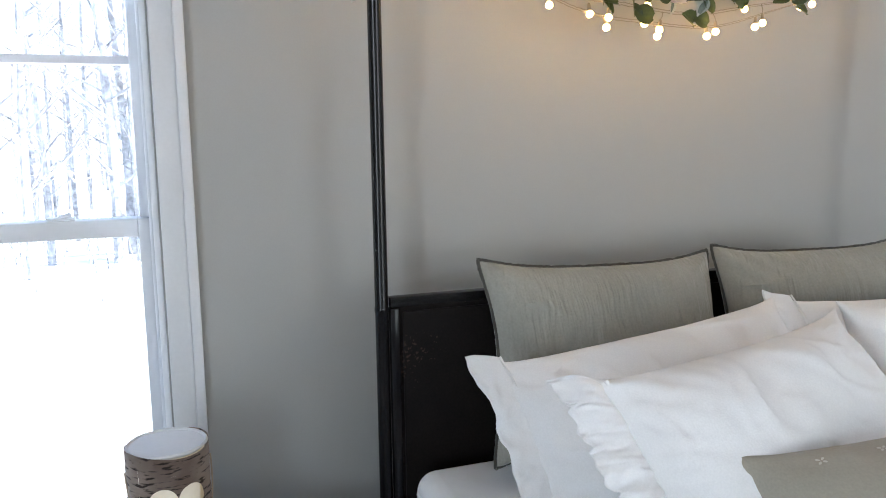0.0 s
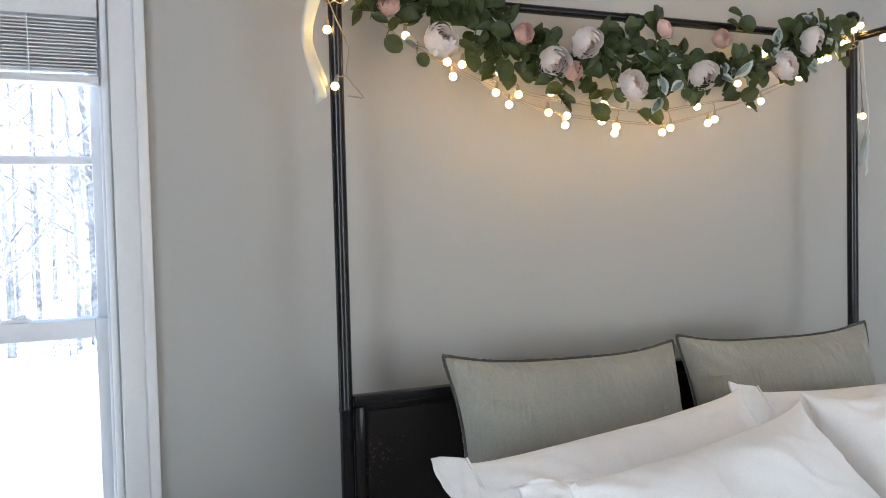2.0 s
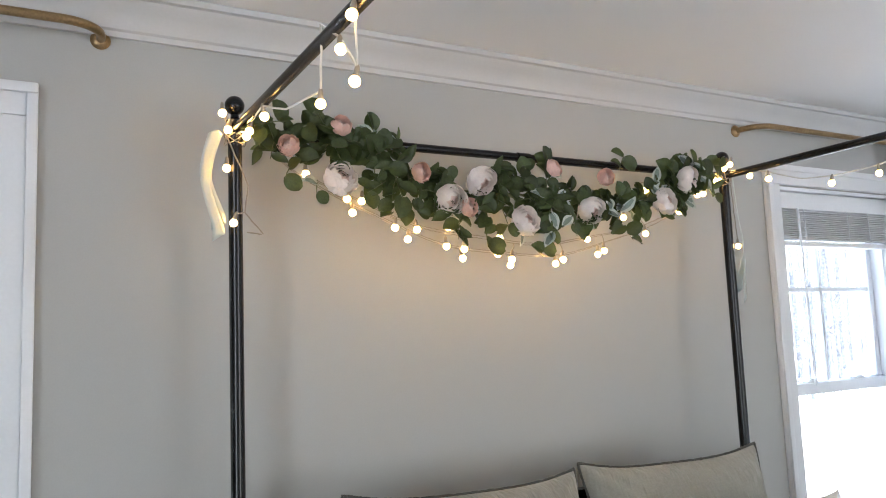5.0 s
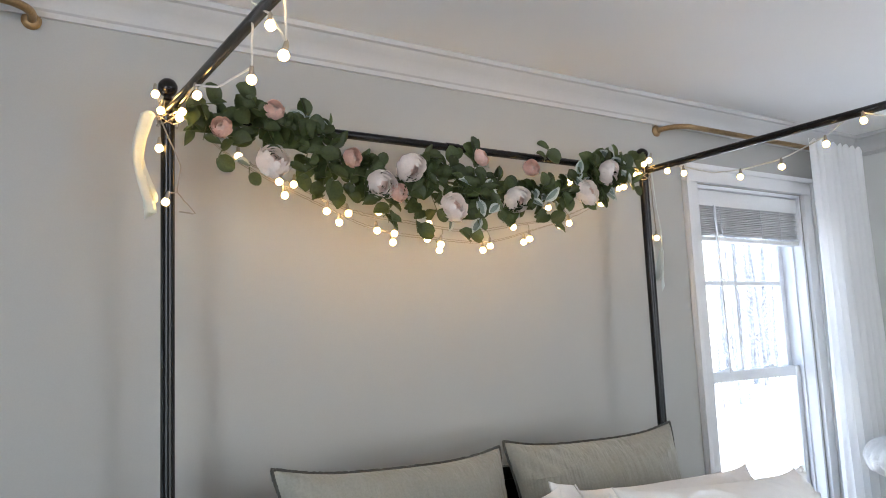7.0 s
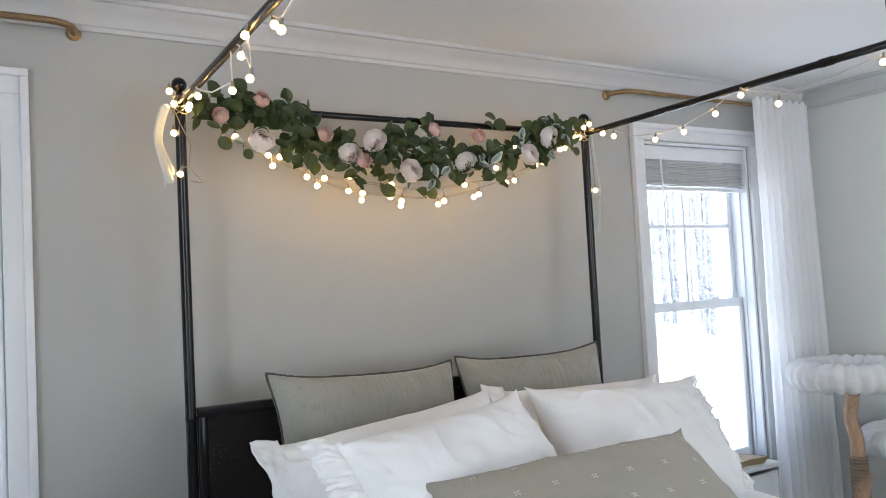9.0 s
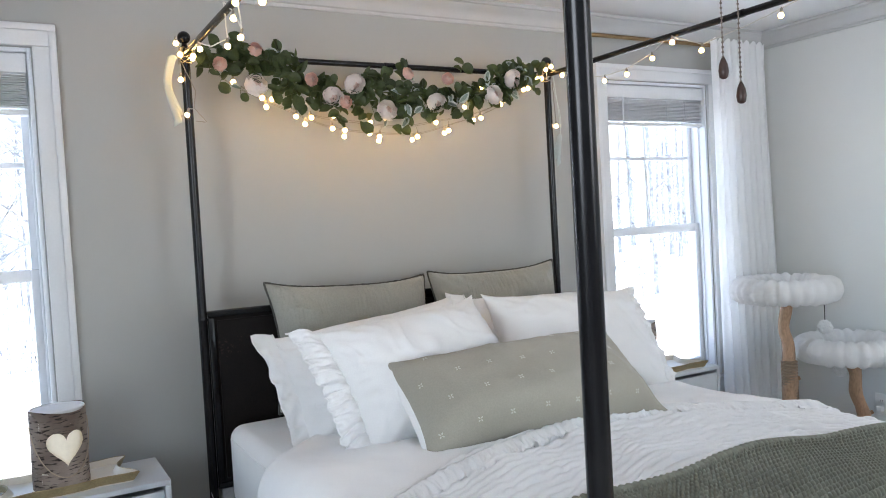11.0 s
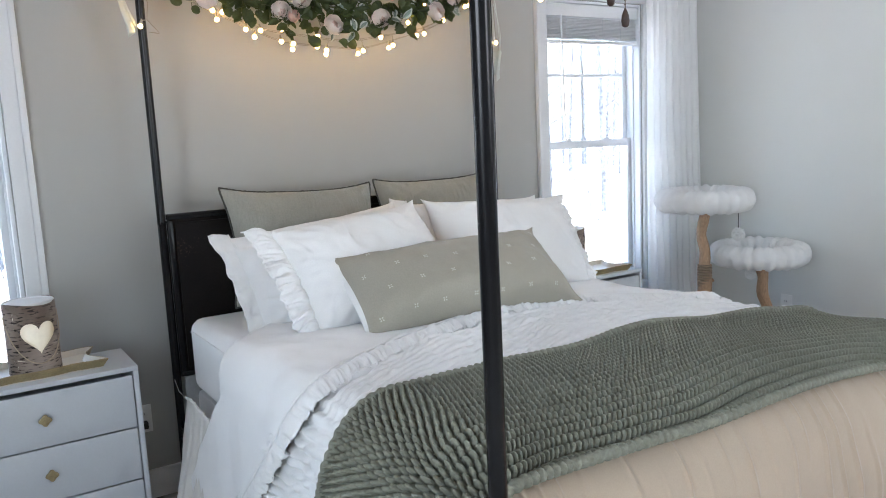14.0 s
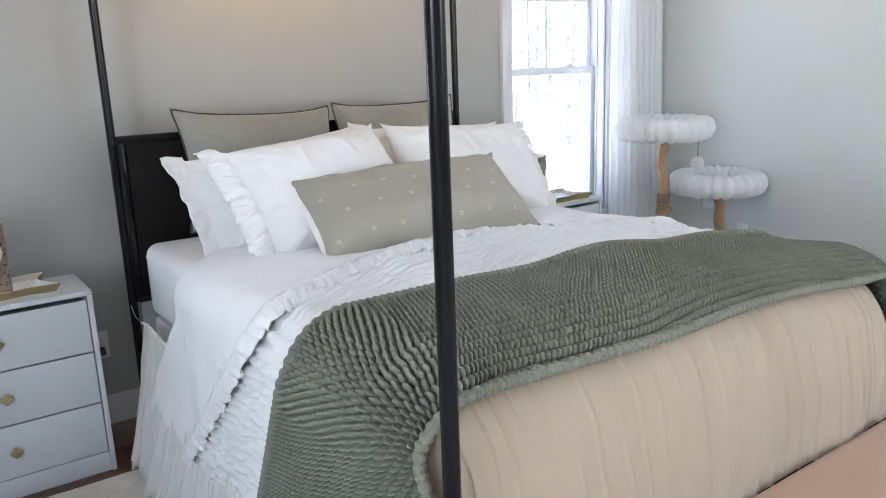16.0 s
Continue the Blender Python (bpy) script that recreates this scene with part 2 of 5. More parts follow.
# ---- the room ----
T = 0.16
WIN_W, WIN_Z0, WIN_Z1 = 0.735, 0.54, 2.15
WX_R, WX_L = 2.605, -0.731           # left edge of each opening in the headboard wall
bm = bmesh.new()
for a, b in ((XL - T, WX_L), (WX_L + WIN_W, WX_R), (WX_R + WIN_W, XR + T)):
    box(bm, a, b, YW, YW + T, 0, CEIL)
for x in (WX_L, WX_R):
    box(bm, x, x + WIN_W, YW, YW + T, 0, WIN_Z0)
    box(bm, x, x + WIN_W, YW, YW + T, WIN_Z1, CEIL)
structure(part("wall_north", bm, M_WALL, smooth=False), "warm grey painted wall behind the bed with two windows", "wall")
structure(part("wall_east", boxes((XR, XR + T, YB - T, YW, 0, CEIL)), M_WALL_R, smooth=False), "grey-green bedroom wall, its paint lightened for the daylight on it", "wall")
bm = boxes((XL - T, XL, YB - T, -2.35, 0, CEIL), (XL - T, XL, -0.75, YW, 0, CEIL), (XL - T, XL, -2.35, -0.75, 0, 0.55), (XL - T, XL, -2.35, -0.75, 2.15, CEIL))
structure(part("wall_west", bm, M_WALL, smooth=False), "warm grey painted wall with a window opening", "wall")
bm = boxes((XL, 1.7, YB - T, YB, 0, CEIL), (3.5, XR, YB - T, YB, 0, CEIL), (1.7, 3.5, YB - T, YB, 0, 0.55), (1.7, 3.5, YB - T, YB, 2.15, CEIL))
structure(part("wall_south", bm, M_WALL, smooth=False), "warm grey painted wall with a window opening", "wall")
structure(part("ceiling", boxes((XL - T, XR + T, YB - T, YW + T, CEIL, CEIL + 0.12)), M_CEIL, smooth=False), "plain white painted ceiling", "ceiling")


def profile_run(name, prof, a, b, inward, material, label, category):
    """A moulding of a profile of (out, height) from a to b along a wall."""
    bm = bmesh.new()
    a, b, inward = Vector(a), Vector(b), Vector(inward)
    ends = [[bm.verts.new(p + inward * o + Vector((0, 0, h))) for o, h in prof] for p in (a, b)]
    k = len(prof)
    for i in range(k):
        bm.faces.new((ends[0][i], ends[0][(i + 1) % k], ends[1][(i + 1) % k], ends[1][i]))
    bm.faces.new(ends[0])
    bm.faces.new(ends[1][::-1])
    return structure(part(name, bm, material), label, category)


CROWN = [(0.0, -0.095), (0.010, -0.095), (0.012, -0.082), (0.020, -0.078), (0.026, -0.060), (0.040, -0.040), (0.058, -0.028), (0.064, -0.018), (0.076, -0.016), (0.080, -0.002), (0.0, -0.002)]
BASE = [(0.0, 0.0), (0.016, 0.0), (0.016, 0.085), (0.012, 0.095), (0.012, 0.105), (0.006, 0.118), (0.0, 0.12)]
for name, a, b, inw in (("north", (XL, YW, 0), (XR, YW, 0), (0, -1, 0)), ("east", (XR, YW, 0), (XR, YB, 0), (-1, 0, 0))):
    up = Vector((0, 0, CEIL))
    profile_run("trim_crown_" + name, CROWN, Vector(a) + up, Vector(b) + up, inw, M_CROWN, "white stepped crown moulding under the ceiling, toned down against the lamps", "crown moulding")
    profile_run("baseboard_" + name, BASE, a, b, inw, M_TRIM, "white painted wooden baseboard along the wall", "baseboard")


def window(name, x0, label):
    """A double-hung window: casing, jambs, two sashes with their panes, blind and sill."""
    x1, z0, z1 = x0 + WIN_W, WIN_Z0, WIN_Z1
    w = empty(name, label, "window", "windows beside the bed")
    w["kind"] = "structure"
    y = YW - 0.02
    bm = boxes((x0 - 0.080, x0 - 0.004, y, YW, z0 - 0.02, z1 + 0.004), (x1 + 0.004, x1 + 0.080, y, YW, z0 - 0.02, z1 + 0.004), (x0 - 0.080, x1 + 0.080, y, YW, z1 + 0.004, z1 + 0.080), bevel=0.004)
    for s in (x0 - 0.080, x1 + 0.056):
        box(bm, s, s + 0.024, y - 0.010, y, z0 - 0.02, z1 + 0.056, 0.004)
    box(bm, x0 - 0.080, x1 + 0.080, y - 0.010, y, z1 + 0.056, z1 + 0.080, 0.004)
    part("casing", bm, M_TRIM, w, "white moulded wooden casing")
    part("jamb", boxes((x0, x0 + 0.014, YW, YW + T, z0, z1), (x1 - 0.014, x1, YW, YW + T, z0, z1), (x0 + 0.014, x1 - 0.014, YW, YW + T, z1 - 0.014, z1), (x0 + 0.014, x1 - 0.014, YW, YW + T, z0, z0 + 0.014),
                       (x0 + 0.014, x0 + 0.022, YW + 0.045, YW + 0.060, z0 + 0.014, z1 - 0.014), (x1 - 0.022, x1 - 0.014, YW + 0.045, YW + 0.060, z0 + 0.014, z1 - 0.014), bevel=0.002), M_VINYL, w)
    part("window_sill", boxes((x0 - 0.11, x1 + 0.11, YW - 0.05, YW - 0.0005, z0 - 0.045, z0 - 0.021), (x0 - 0.080, x1 + 0.080, YW - 0.016, YW - 0.0005, z0 - 0.12, z0 - 0.046), bevel=0.004), M_TRIM, w, "white painted wooden sill and apron")
    a, b = x0 + 0.0145, x1 - 0.0145
    zm = 1.36
    for nm, ya, yb, za, zb, st in (("upper_sash", YW + 0.105, YW + 0.135, zm - 0.022, z1 - 0.016, 0.030), ("lower_sash", YW + 0.068, YW + 0.098, z0 + 0.016, zm + 0.022, 0.034)):
        bot = 0.044 if nm == "upper_sash" else 0.062
        s = part(nm, boxes((a, a + st, ya, yb, za, zb), (b - st, b, ya, yb, za, zb), (a + st, b - st, ya, yb, zb - 0.044, zb), (a + st, b - st, ya, yb, za, za + bot), bevel=0.003), M_VINYL, w)
        part("pane", boxes((a + st - 0.004, b - st + 0.004, (ya + yb) / 2 - 0.002, (ya + yb) / 2 + 0.002, za + bot - 0.004, zb - 0.04)), M_GLASS, s, "clear window glass", smooth=False).visible_shadow = False
        if nm == "upper_sash":
            c = (a + b) / 2
            part("muntin", boxes((c - 0.008, c + 0.008, ya + 0.006, yb - 0.006, za + bot, zb - 0.044), bevel=0.002), M_VINYL, s)
            part("muntin", boxes((a + st, c - 0.0085, ya + 0.006, yb - 0.006, 1.745, 1.765), (c + 0.0085, b - st, ya + 0.006, yb - 0.006, 1.745, 1.765), bevel=0.002), M_VINYL, s)
    for s in (a + 0.2, b - 0.2):
        bm = boxes((s - 0.03, s + 0.03, YW + 0.072, YW + 0.1, zm + 0.0225, zm + 0.03), bevel=0.002)
        tube(bm, [(s - 0.006, YW + 0.085, zm + 0.03), (s + 0.022, YW + 0.08, zm + 0.036)], 0.005, 8)
        part("sash_lock", bm, M_VINYL, w)
    return w


window("window_1", WX_L, "white double-hung window with a raised blind")
window("window_2", WX_R, "white double-hung window with a raised blind and a curtain")


def blind(x0):
    x1 = x0 + WIN_W
    b = empty("window_blind", "white slatted blind drawn up under the window head", "window blind", "window blinds")
    part("headrail", boxes((x0 + 0.018, x1 - 0.018, YW + 0.008, YW + 0.055, 2.066, 2.132), bevel=0.003), M_TRIM, b)
    first = None
    for k in range(15):
        z = 2.058 - 0.0078 * k
        bm = boxes((x0 + 0.022, x1 - 0.022, YW + 0.010, YW + 0.056, z - 0.0016, z + 0.0016))
        if first is None:
            first = part("slat", bm, M_SLAT, b, smooth=False)
        else:
            bm.free()
            o = first.copy()
            scene.collection.objects.link(o)
            o.location = (0.0015 * math.sin(k * 2.1), 0.003 * math.sin(k * 1.7), -0.0078 * k)
    part("bottom_rail", boxes((x0 + 0.02, x1 - 0.02, YW + 0.010, YW + 0.056, 1.920, 1.938), bevel=0.003), M_TRIM, b)
    part("wand", tube(bmesh.new(), [(x0 + 0.12, YW + 0.004, 2.07), (x0 + 0.125, YW + 0.002, 1.8), (x0 + 0.135, YW + 0.004, 1.38)], 0.0045, 8), M_VINYL, b)
    for xx in (x0 + 0.16, x1 - 0.16, x1 - 0.30):
        part("cord", tube(bmesh.new(), [(xx, YW + 0.007, 2.07), (xx + 0.002, YW + 0.005, 1.93)], 0.0015, 6), M_VINYL, b)
    return b


M_SLAT = surface("blind_slat", (0.74, 0.74, 0.75), 0.5, translucent=0.15, var=0.05, scale=10, fine=60, bump=0.05)
blind(WX_L)
blind(WX_R)

# ---- outside: snow and winter woods ----
bm = bmesh.new()
bmesh.ops.create_grid(bm, x_segments=90, y_segments=90, size=0.5)
for v in bm.verts:
    x, y = v.co.x * 2, v.co.y * 2
    v.co.x, v.co.y = 400 * x * abs(x) + 30 * x, 400 * y * abs(y) + 30 * y
    far = math.hypot(v.co.x, v.co.y)
    v.co.z = -1.25 + 0.10 * wob(v.co.x, v.co.y, 0, 0.25) + 0.04 * wob(v.co.x, v.co.y, 4, 1.1) + 0.012 * max(0.0, v.co.y - 10) if v.co.y > 2.3 else -1.25
structure(part("ground", bm, M_SNOW), "uneven snow-covered ground reaching into the woods", "snow")
random.seed(5)


def bare_tree(x, y, h, r, seed, twigs=26):
    """A leafless tree: a tapered trunk, limbs that fork, and fine twigs."""
    rnd = random.Random(seed)
    t = empty("bare_tree", "leafless winter tree with its bark paled for outdoor glare", "tree", "winter woods", (x, y, -1.35))
    bm = bmesh.new()
    lean = [rnd.uniform(-0.05, 0.05) * h, rnd.uniform(-0.05, 0.05) * h]
    trunk = [Vector((lean[0] * k * k + 0.06 * wob(k * 3, seed), lean[1] * k * k + 0.06 * wob(k * 3, seed, 5), h * k)) for k in [i / 9 for i in range(10)]]
    tube(bm, trunk, [r * (1 - 0.85 * i / 9) for i in range(10)], 7)
    part("trunk", bm, M_BARK_FAR, t)
    bm = bmesh.new()
    for _ in range(twigs):
        k = rnd.uniform(0.12, 0.97)
        a = trunk[min(8, int(k * 9))].lerp(trunk[min(9, int(k * 9) + 1)], (k * 9) % 1)
        ang, ln = rnd.uniform(0, 6.28), h * rnd.uniform(0.07, 0.2) * (1.15 - k * 0.6)
        d = Vector((math.cos(ang), math.sin(ang), rnd.uniform(0.25, 0.95))).normalized()
        p1 = a + d * ln * 0.5 + Vector((rnd.uniform(-0.1, 0.1), rnd.uniform(-0.1, 0.1), 0.1))
        p2 = a + d * ln + Vector((rnd.uniform(-0.2, 0.2), rnd.uniform(-0.2, 0.2), rnd.uniform(0, 0.5)))
        rr = r * 0.28 * (1.1 - k)
        tube(bm, [a, p1, p2], [rr + 0.008, rr * 0.6 + 0.006, 0.004], 4, caps=False)
        for _ in range(4):
            q = a.lerp(p2, rnd.uniform(0.3, 0.95))
            e = q + Vector((rnd.uniform(-1, 1), rnd.uniform(-1, 1), rnd.uniform(-0.1, 0.9))) * ln * 0.45
            tube(bm, [q, q.lerp(e, 0.5) + Vector((0, 0, 0.05)), e], [0.010, 0.007, 0.003], 3, caps=False)
    part("branches", bm, M_BARK_FAR, t)["kind"] = "stuff"
    return t


kinds = [bare_tree(-1.0, 19.0, 13.0, 0.16, 1), bare_tree(-2.6, 17.5, 11.0, 0.11, 2), bare_tree(8.0, 21.0, 14.0, 0.18, 3), bare_tree(5.0, 17.0, 9.0, 0.08, 4, 34)]
for i in range(190):
    k = kinds[i % 4]
    y = random.uniform(16, 52)
    x = random.uniform(-0.85, 1.75) * y * 0.9
    o = copy_thing(k, pose(x, y, -1.35 + 0.012 * (y - 10), 0, 0, random.uniform(0, 360)) @ Matrix.Diagonal((1, 1, 1, 1)))
    o.scale = (random.uniform(0.7, 1.25),) * 3
# low brush at the edge of the wood, past counting
bm = bmesh.new()
for i in range(900):
    y = random.uniform(14.5, 30)
    x = random.uniform(-0.8, 1.6) * y
    z = -1.2 + 0.012 * (y - 10)
    e = Vector((x + random.uniform(-0.5, 0.5), y + random.uniform(-0.3, 0.3), z + random.uniform(0.5, 2.6)))
    tube(bm, [(x, y, z - 0.15), Vector((x, y, z)).lerp(e, 0.5) + Vector((random.uniform(-0.1, 0.1), 0, 0)), e], [0.018, 0.012, 0.004], 3, caps=False)
ob = part("brush", bm, M_BARK_FAR)
tagged(ob, "thin brush along the edge of the woods, paled for glare", "brush", kind="stuff")

# floor of boards on a subfloor, and the rug
sub = structure(part("floor", boxes((XL - T, XR + T, YB - T, YW + T, -0.10, -0.021)), M_FLOOR, smooth=False), "dark reddish-brown wooden plank floor", "floor")
bm = bmesh.new()
box(bm, -0.5, 0.0, -1.0, 0.0, -0.018, 0.0, 0.0015)
plank = part("plank", bm, M_FLOOR, sub, smooth=False)


def shade_floor():
    first = plank
    used = False
    for i in range(27):
        y0 = YB + 0.02 + i * 0.19
        x = XL - 0.3 * (i % 3)
        while x < XR:
            o = first if not used else first.copy()
            if used:
                scene.collection.objects.link(o)
            used = True
            # the plank mesh is 0.5 wide in x and 1 long in y; laid along x
            o.matrix_local = pose(x, y0, 0, 0, 0, 90) @ Matrix.Diagonal((0.376, 1.296, 1, 1))
            x += 1.3
    return first


shade_floor()

# ---- the bed ----
BX, BY, BW, BL = 0.48, 1.78, 1.60, 2.12     # head post, spacing, length
bed = empty("canopy_bed", "black iron four-poster canopy bed with a leather headboard", "bed")
R = 0.0157


def post(x, y):
    bm = bmesh.new()
    lathe(bm, [(0.019, 0.0), (0.021, 0.004), (0.021, 0.02), (R, 0.024), *([(R, 1.16), (R + 0.0012, 1.163), (R + 0.0012, 1.172), (R, 1.175)] if y > 1 else []), (R, 2.085), (R + 0.003, 2.09), (R + 0.003, 2.135), (R - 0.002, 2.14), (0.010, 2.143), (0.009, 2.15)], 20, (x, y, 0))
    p = part("post", bm, M_BLACK, bed)
    part("finial", ball(bmesh.new(), (x, y, 2.1715), 0.0225, 20, 14), M_BLACK, p)
    return p


for px in (BX, BX + BW):
    for py in (BY, BY - BL):
        post(px, py)
ZR = 2.112
for a, b in (((BX, BY), (BX + BW, BY)), ((BX, BY - BL), (BX + BW, BY - BL)), ((BX, BY), (BX, BY - BL)), ((BX + BW, BY), (BX + BW, BY - BL))):
    d = (Vector(b) - Vector(a)).normalized() * 0.02
    bm = bmesh.new()
    mid = (Vector(a) + Vector(b)) / 2
    tube(bm, [(a[0] + d.x, a[1] + d.y, ZR), (b[0] - d.x, b[1] - d.y, ZR)], 0.0115, 14)
    tube(bm, [(mid.x - d.x, mid.y - d.y, ZR), (mid.x + d.x, mid.y + d.y, ZR)], 0.0135, 14)
    part("canopy_rail", bm, M_BLACK, bed)
for x in (BX, BX + BW):
    part("side_rail", boxes((x - 0.012, x + 0.012, BY - BL + 0.02, BY - 0.02, 0.30, 0.36), bevel=0.003), M_BLACK, bed)
part("foot_rail", boxes((BX + 0.02, BX + BW - 0.02, BY - BL - 0.012, BY - BL + 0.012, 0.30, 0.36), bevel=0.003), M_BLACK, bed)
hb = part("headboard", boxes((BX + 0.022, BX + BW - 0.022, BY - 0.006, BY + 0.012, 0.56, 1.180)), M_LEATHER, bed, "worn black leather headboard panel")
part("headboard_frame", boxes((BX + 0.017, BX + BW - 0.017, BY - 0.016, BY + 0.016, 1.172, 1.196), (BX + 0.017, BX + BW - 0.017, BY - 0.016, BY + 0.016, 0.55, 0.572),
                              (BX + 0.017, BX + 0.040, BY - 0.0155, BY + 0.0155, 0.573, 1.171), (BX + BW - 0.040, BX + BW - 0.017, BY - 0.0155, BY + 0.0155, 0.573, 1.171), bevel=0.004), M_BLACK, bed)
bm = boxes((BX + 0.048, BX + BW - 0.048, BY - 0.012, BY - 0.0065, 0.585, 1.160), bevel=0.004)
part("leather_panel", bm, M_LEATHER, hb)
part("back_plate", boxes((BX + 0.03, BX + BW - 0.03, BY - 0.004, BY + 0.006, 0.34, 0.545)), surface("grey_plate", (0.30, 0.30, 0.30), 0.6), bed, "grey lower back plate")

# mattress and its fitted sheet, box base
MX0, MX1, MY0, MY1, MZ0, MZ1 = 0.53, 2.03, -0.19, 1.735, 0.50, 0.79
mat_ = empty("mattress", "thick mattress in a smooth white fitted sheet", "mattress")
bm = boxes((MX0, MX1, MY0, MY1, MZ0, MZ1))
bmesh.ops.bevel(bm, geom=list(bm.edges), offset=0.05, segments=6, profile=0.5, affect="EDGES")
part("fitted_sheet", bm, M_SHEET, mat_)
part("sheet_seam", tube(bmesh.new(), [(MX0 - 0.001, lerp_y, MZ1 - 0.045) for lerp_y in (MY0 + 0.05, 0.7, MY1 - 0.05)], 0.003, 6), M_SHEET, mat_)
bs = empty("box_spring", "fabric-covered box spring under the mattress", "box spring")
bm = boxes((MX0 + 0.01, MX1 - 0.01, MY0, MY1, 0.36, 0.499), bevel=0.02)
part("box_body", bm, M_SHEET, bs)


def lerp(a, b, t):
    return a + (b - a) * t


def drape(x0, x1, zt, rad, drop_l, drop_r, n):
    """Points (x, z) of a cloth's section over a bed: up the left side, across, down the right."""
    seg = []
    arc = rad * math.pi / 2
    total = drop_l + arc + (x1 - x0 - 2 * rad) + arc + drop_r
    for i in range(n):
        s = total * i / (n - 1)
        if s < drop_l:
            seg.append((x0, zt - rad - (drop_l - s), -1.0, 0.0))
        elif s < drop_l + arc:
            a = (s - drop_l) / rad
            seg.append((x0 + rad - rad * math.cos(a), zt - rad + rad * math.sin(a), -math.cos(a), math.sin(a)))
        elif s < total - drop_r - arc:
            seg.append((x0 + rad + s - drop_l - arc, zt, 0.0, 1.0))
        elif s < total - drop_r:
            a = (s - (total - drop_r - arc)) / rad
            seg.append((x1 - rad + rad * math.sin(a), zt - rad + rad * math.cos(a), math.sin(a), math.cos(a)))
        else:
            seg.append((x1, zt - rad - (s - total + drop_r), 1.0, 0.0))
    return np.array(seg), total


ZT, RAD, FOOT_Y, FOOT_R = 0.848, 0.12, -0.135, 0.17


def bed_top(y):
    """How far the bed's top has sunk, and which way it faces, where it rounds over at the foot."""
    if y >= FOOT_Y:
        return 0.0, 0.0, 1.0
    d = min(FOOT_Y - y, FOOT_R) / FOOT_R
    return FOOT_R * (1 - math.sqrt(max(0.0, 1 - d * d))), -d, math.sqrt(max(0.0, 1 - d * d))


def puff(x, y):
    """The loft of the quilt under everything that lies on the bed."""
    return 0.012 * math.sin(3.1 * x + 1.0) * math.sin(2.3 * y + 0.5) + 0.018 * wob(x, y, 3.3, 1.7) + 0.010 - 0.055 * max(0.0, min(1.0, (x - 1.25) / 0.7))


def cloth(name, material, parent, x0, x1, zt, drop_l, drop_r, nu, nv, front, back, relief, rad=RAD, thick=0.006, foot=0.0, lift=puff, label=""):
    """A cloth over the bed between the lines y = front(x, z) and y = back(x, z); relief(u, s, x, y) raises it along its normal; foot: how far it hangs at the foot."""
    sec, total = drape(x0, x1, zt, rad, drop_l, drop_r, nu)
    cols = []
    arc = FOOT_R * math.pi / 2
    for i in range(nu):
        x, z, nx, nz = sec[i]
        ya, yb = front(x, z), back(x, z)
        u = total * i / (nu - 1)
        flat = max(0.0, yb - max(ya, FOOT_Y))
        length = flat + (arc + foot if foot else 0.0)
        col = []
        for j in range(nv):
            if foot:
                s = length * j / (nv - 1)
                if s <= flat:
                    y, dz, ny, nf = yb - s, 0.0, 0.0, 1.0
                elif s < flat + arc:
                    a = (s - flat) / FOOT_R
                    y, dz, ny, nf = FOOT_Y - FOOT_R * math.sin(a), FOOT_R * (1 - math.cos(a)), -math.sin(a), math.cos(a)
                else:
                    y, dz, ny, nf = FOOT_Y - FOOT_R, FOOT_R + s - flat - arc, -1.0, 0.0
            else:
                s = (yb - ya) * j / (nv - 1)
                y = yb - s
                dz, ny, nf = bed_top(y)
                if y < FOOT_Y:
                    s += (FOOT_R * math.asin(min(1.0, (FOOT_Y - y) / FOOT_R)) - (FOOT_Y - y)) * nz
                dz *= nz                      # on the hanging sides nothing is left to sink
            nrm = Vector((nx, ny, nz * nf + 1e-6)).normalized()
            h = relief(u, s, x, y)
            tuck = 0.055 * -ny * (1 if x < 1.2 else -1) * max(0.0, 1 - min(x - x0, x1 - x) / 0.25)
            zz = z - dz + lift(x, y) * max(nz, 0) * nf
            col.append((x + tuck + nrm.x * h, y + nrm.y * h, max(zz + nrm.z * h, 0.03)))
        cols.append(col)
    return grid_part(name, np.array(cols).transpose(1, 0, 2), material, parent, label, thick=thick)


def duvet_relief(u, s, x, y):
    """Thin stitched tucks that wander and fade, over a soft filling."""
    h = 0.014 * wob(x, y, 0, 4.5) + 0.004 * wob(u * 3, s, 2, 5)
    ph = (u + 0.06 * wob(u * 0.8, s * 0.9, 4, 2.2) + 0.02 * wob(u * 2, s * 1.5, 7, 4)) / 0.062
    row = math.floor(ph)
    f = (ph - row - 0.5 + 0.3 * wob(row * 4.7, 3)) * 0.062
    keep = max(0.0, min(1.0, 0.6 + 2.4 * wob(row * 3.1, s * 2.4, 9)))
    h += 0.0075 * keep * math.exp(-(f / 0.0045) ** 2 if f < 0 else -(f / 0.010) ** 2)
    bulge = max(0.0, min(1.0, (s - 0.40) / 0.3))
    return h + 0.030 * bulge * bulge * (3 - 2 * bulge)


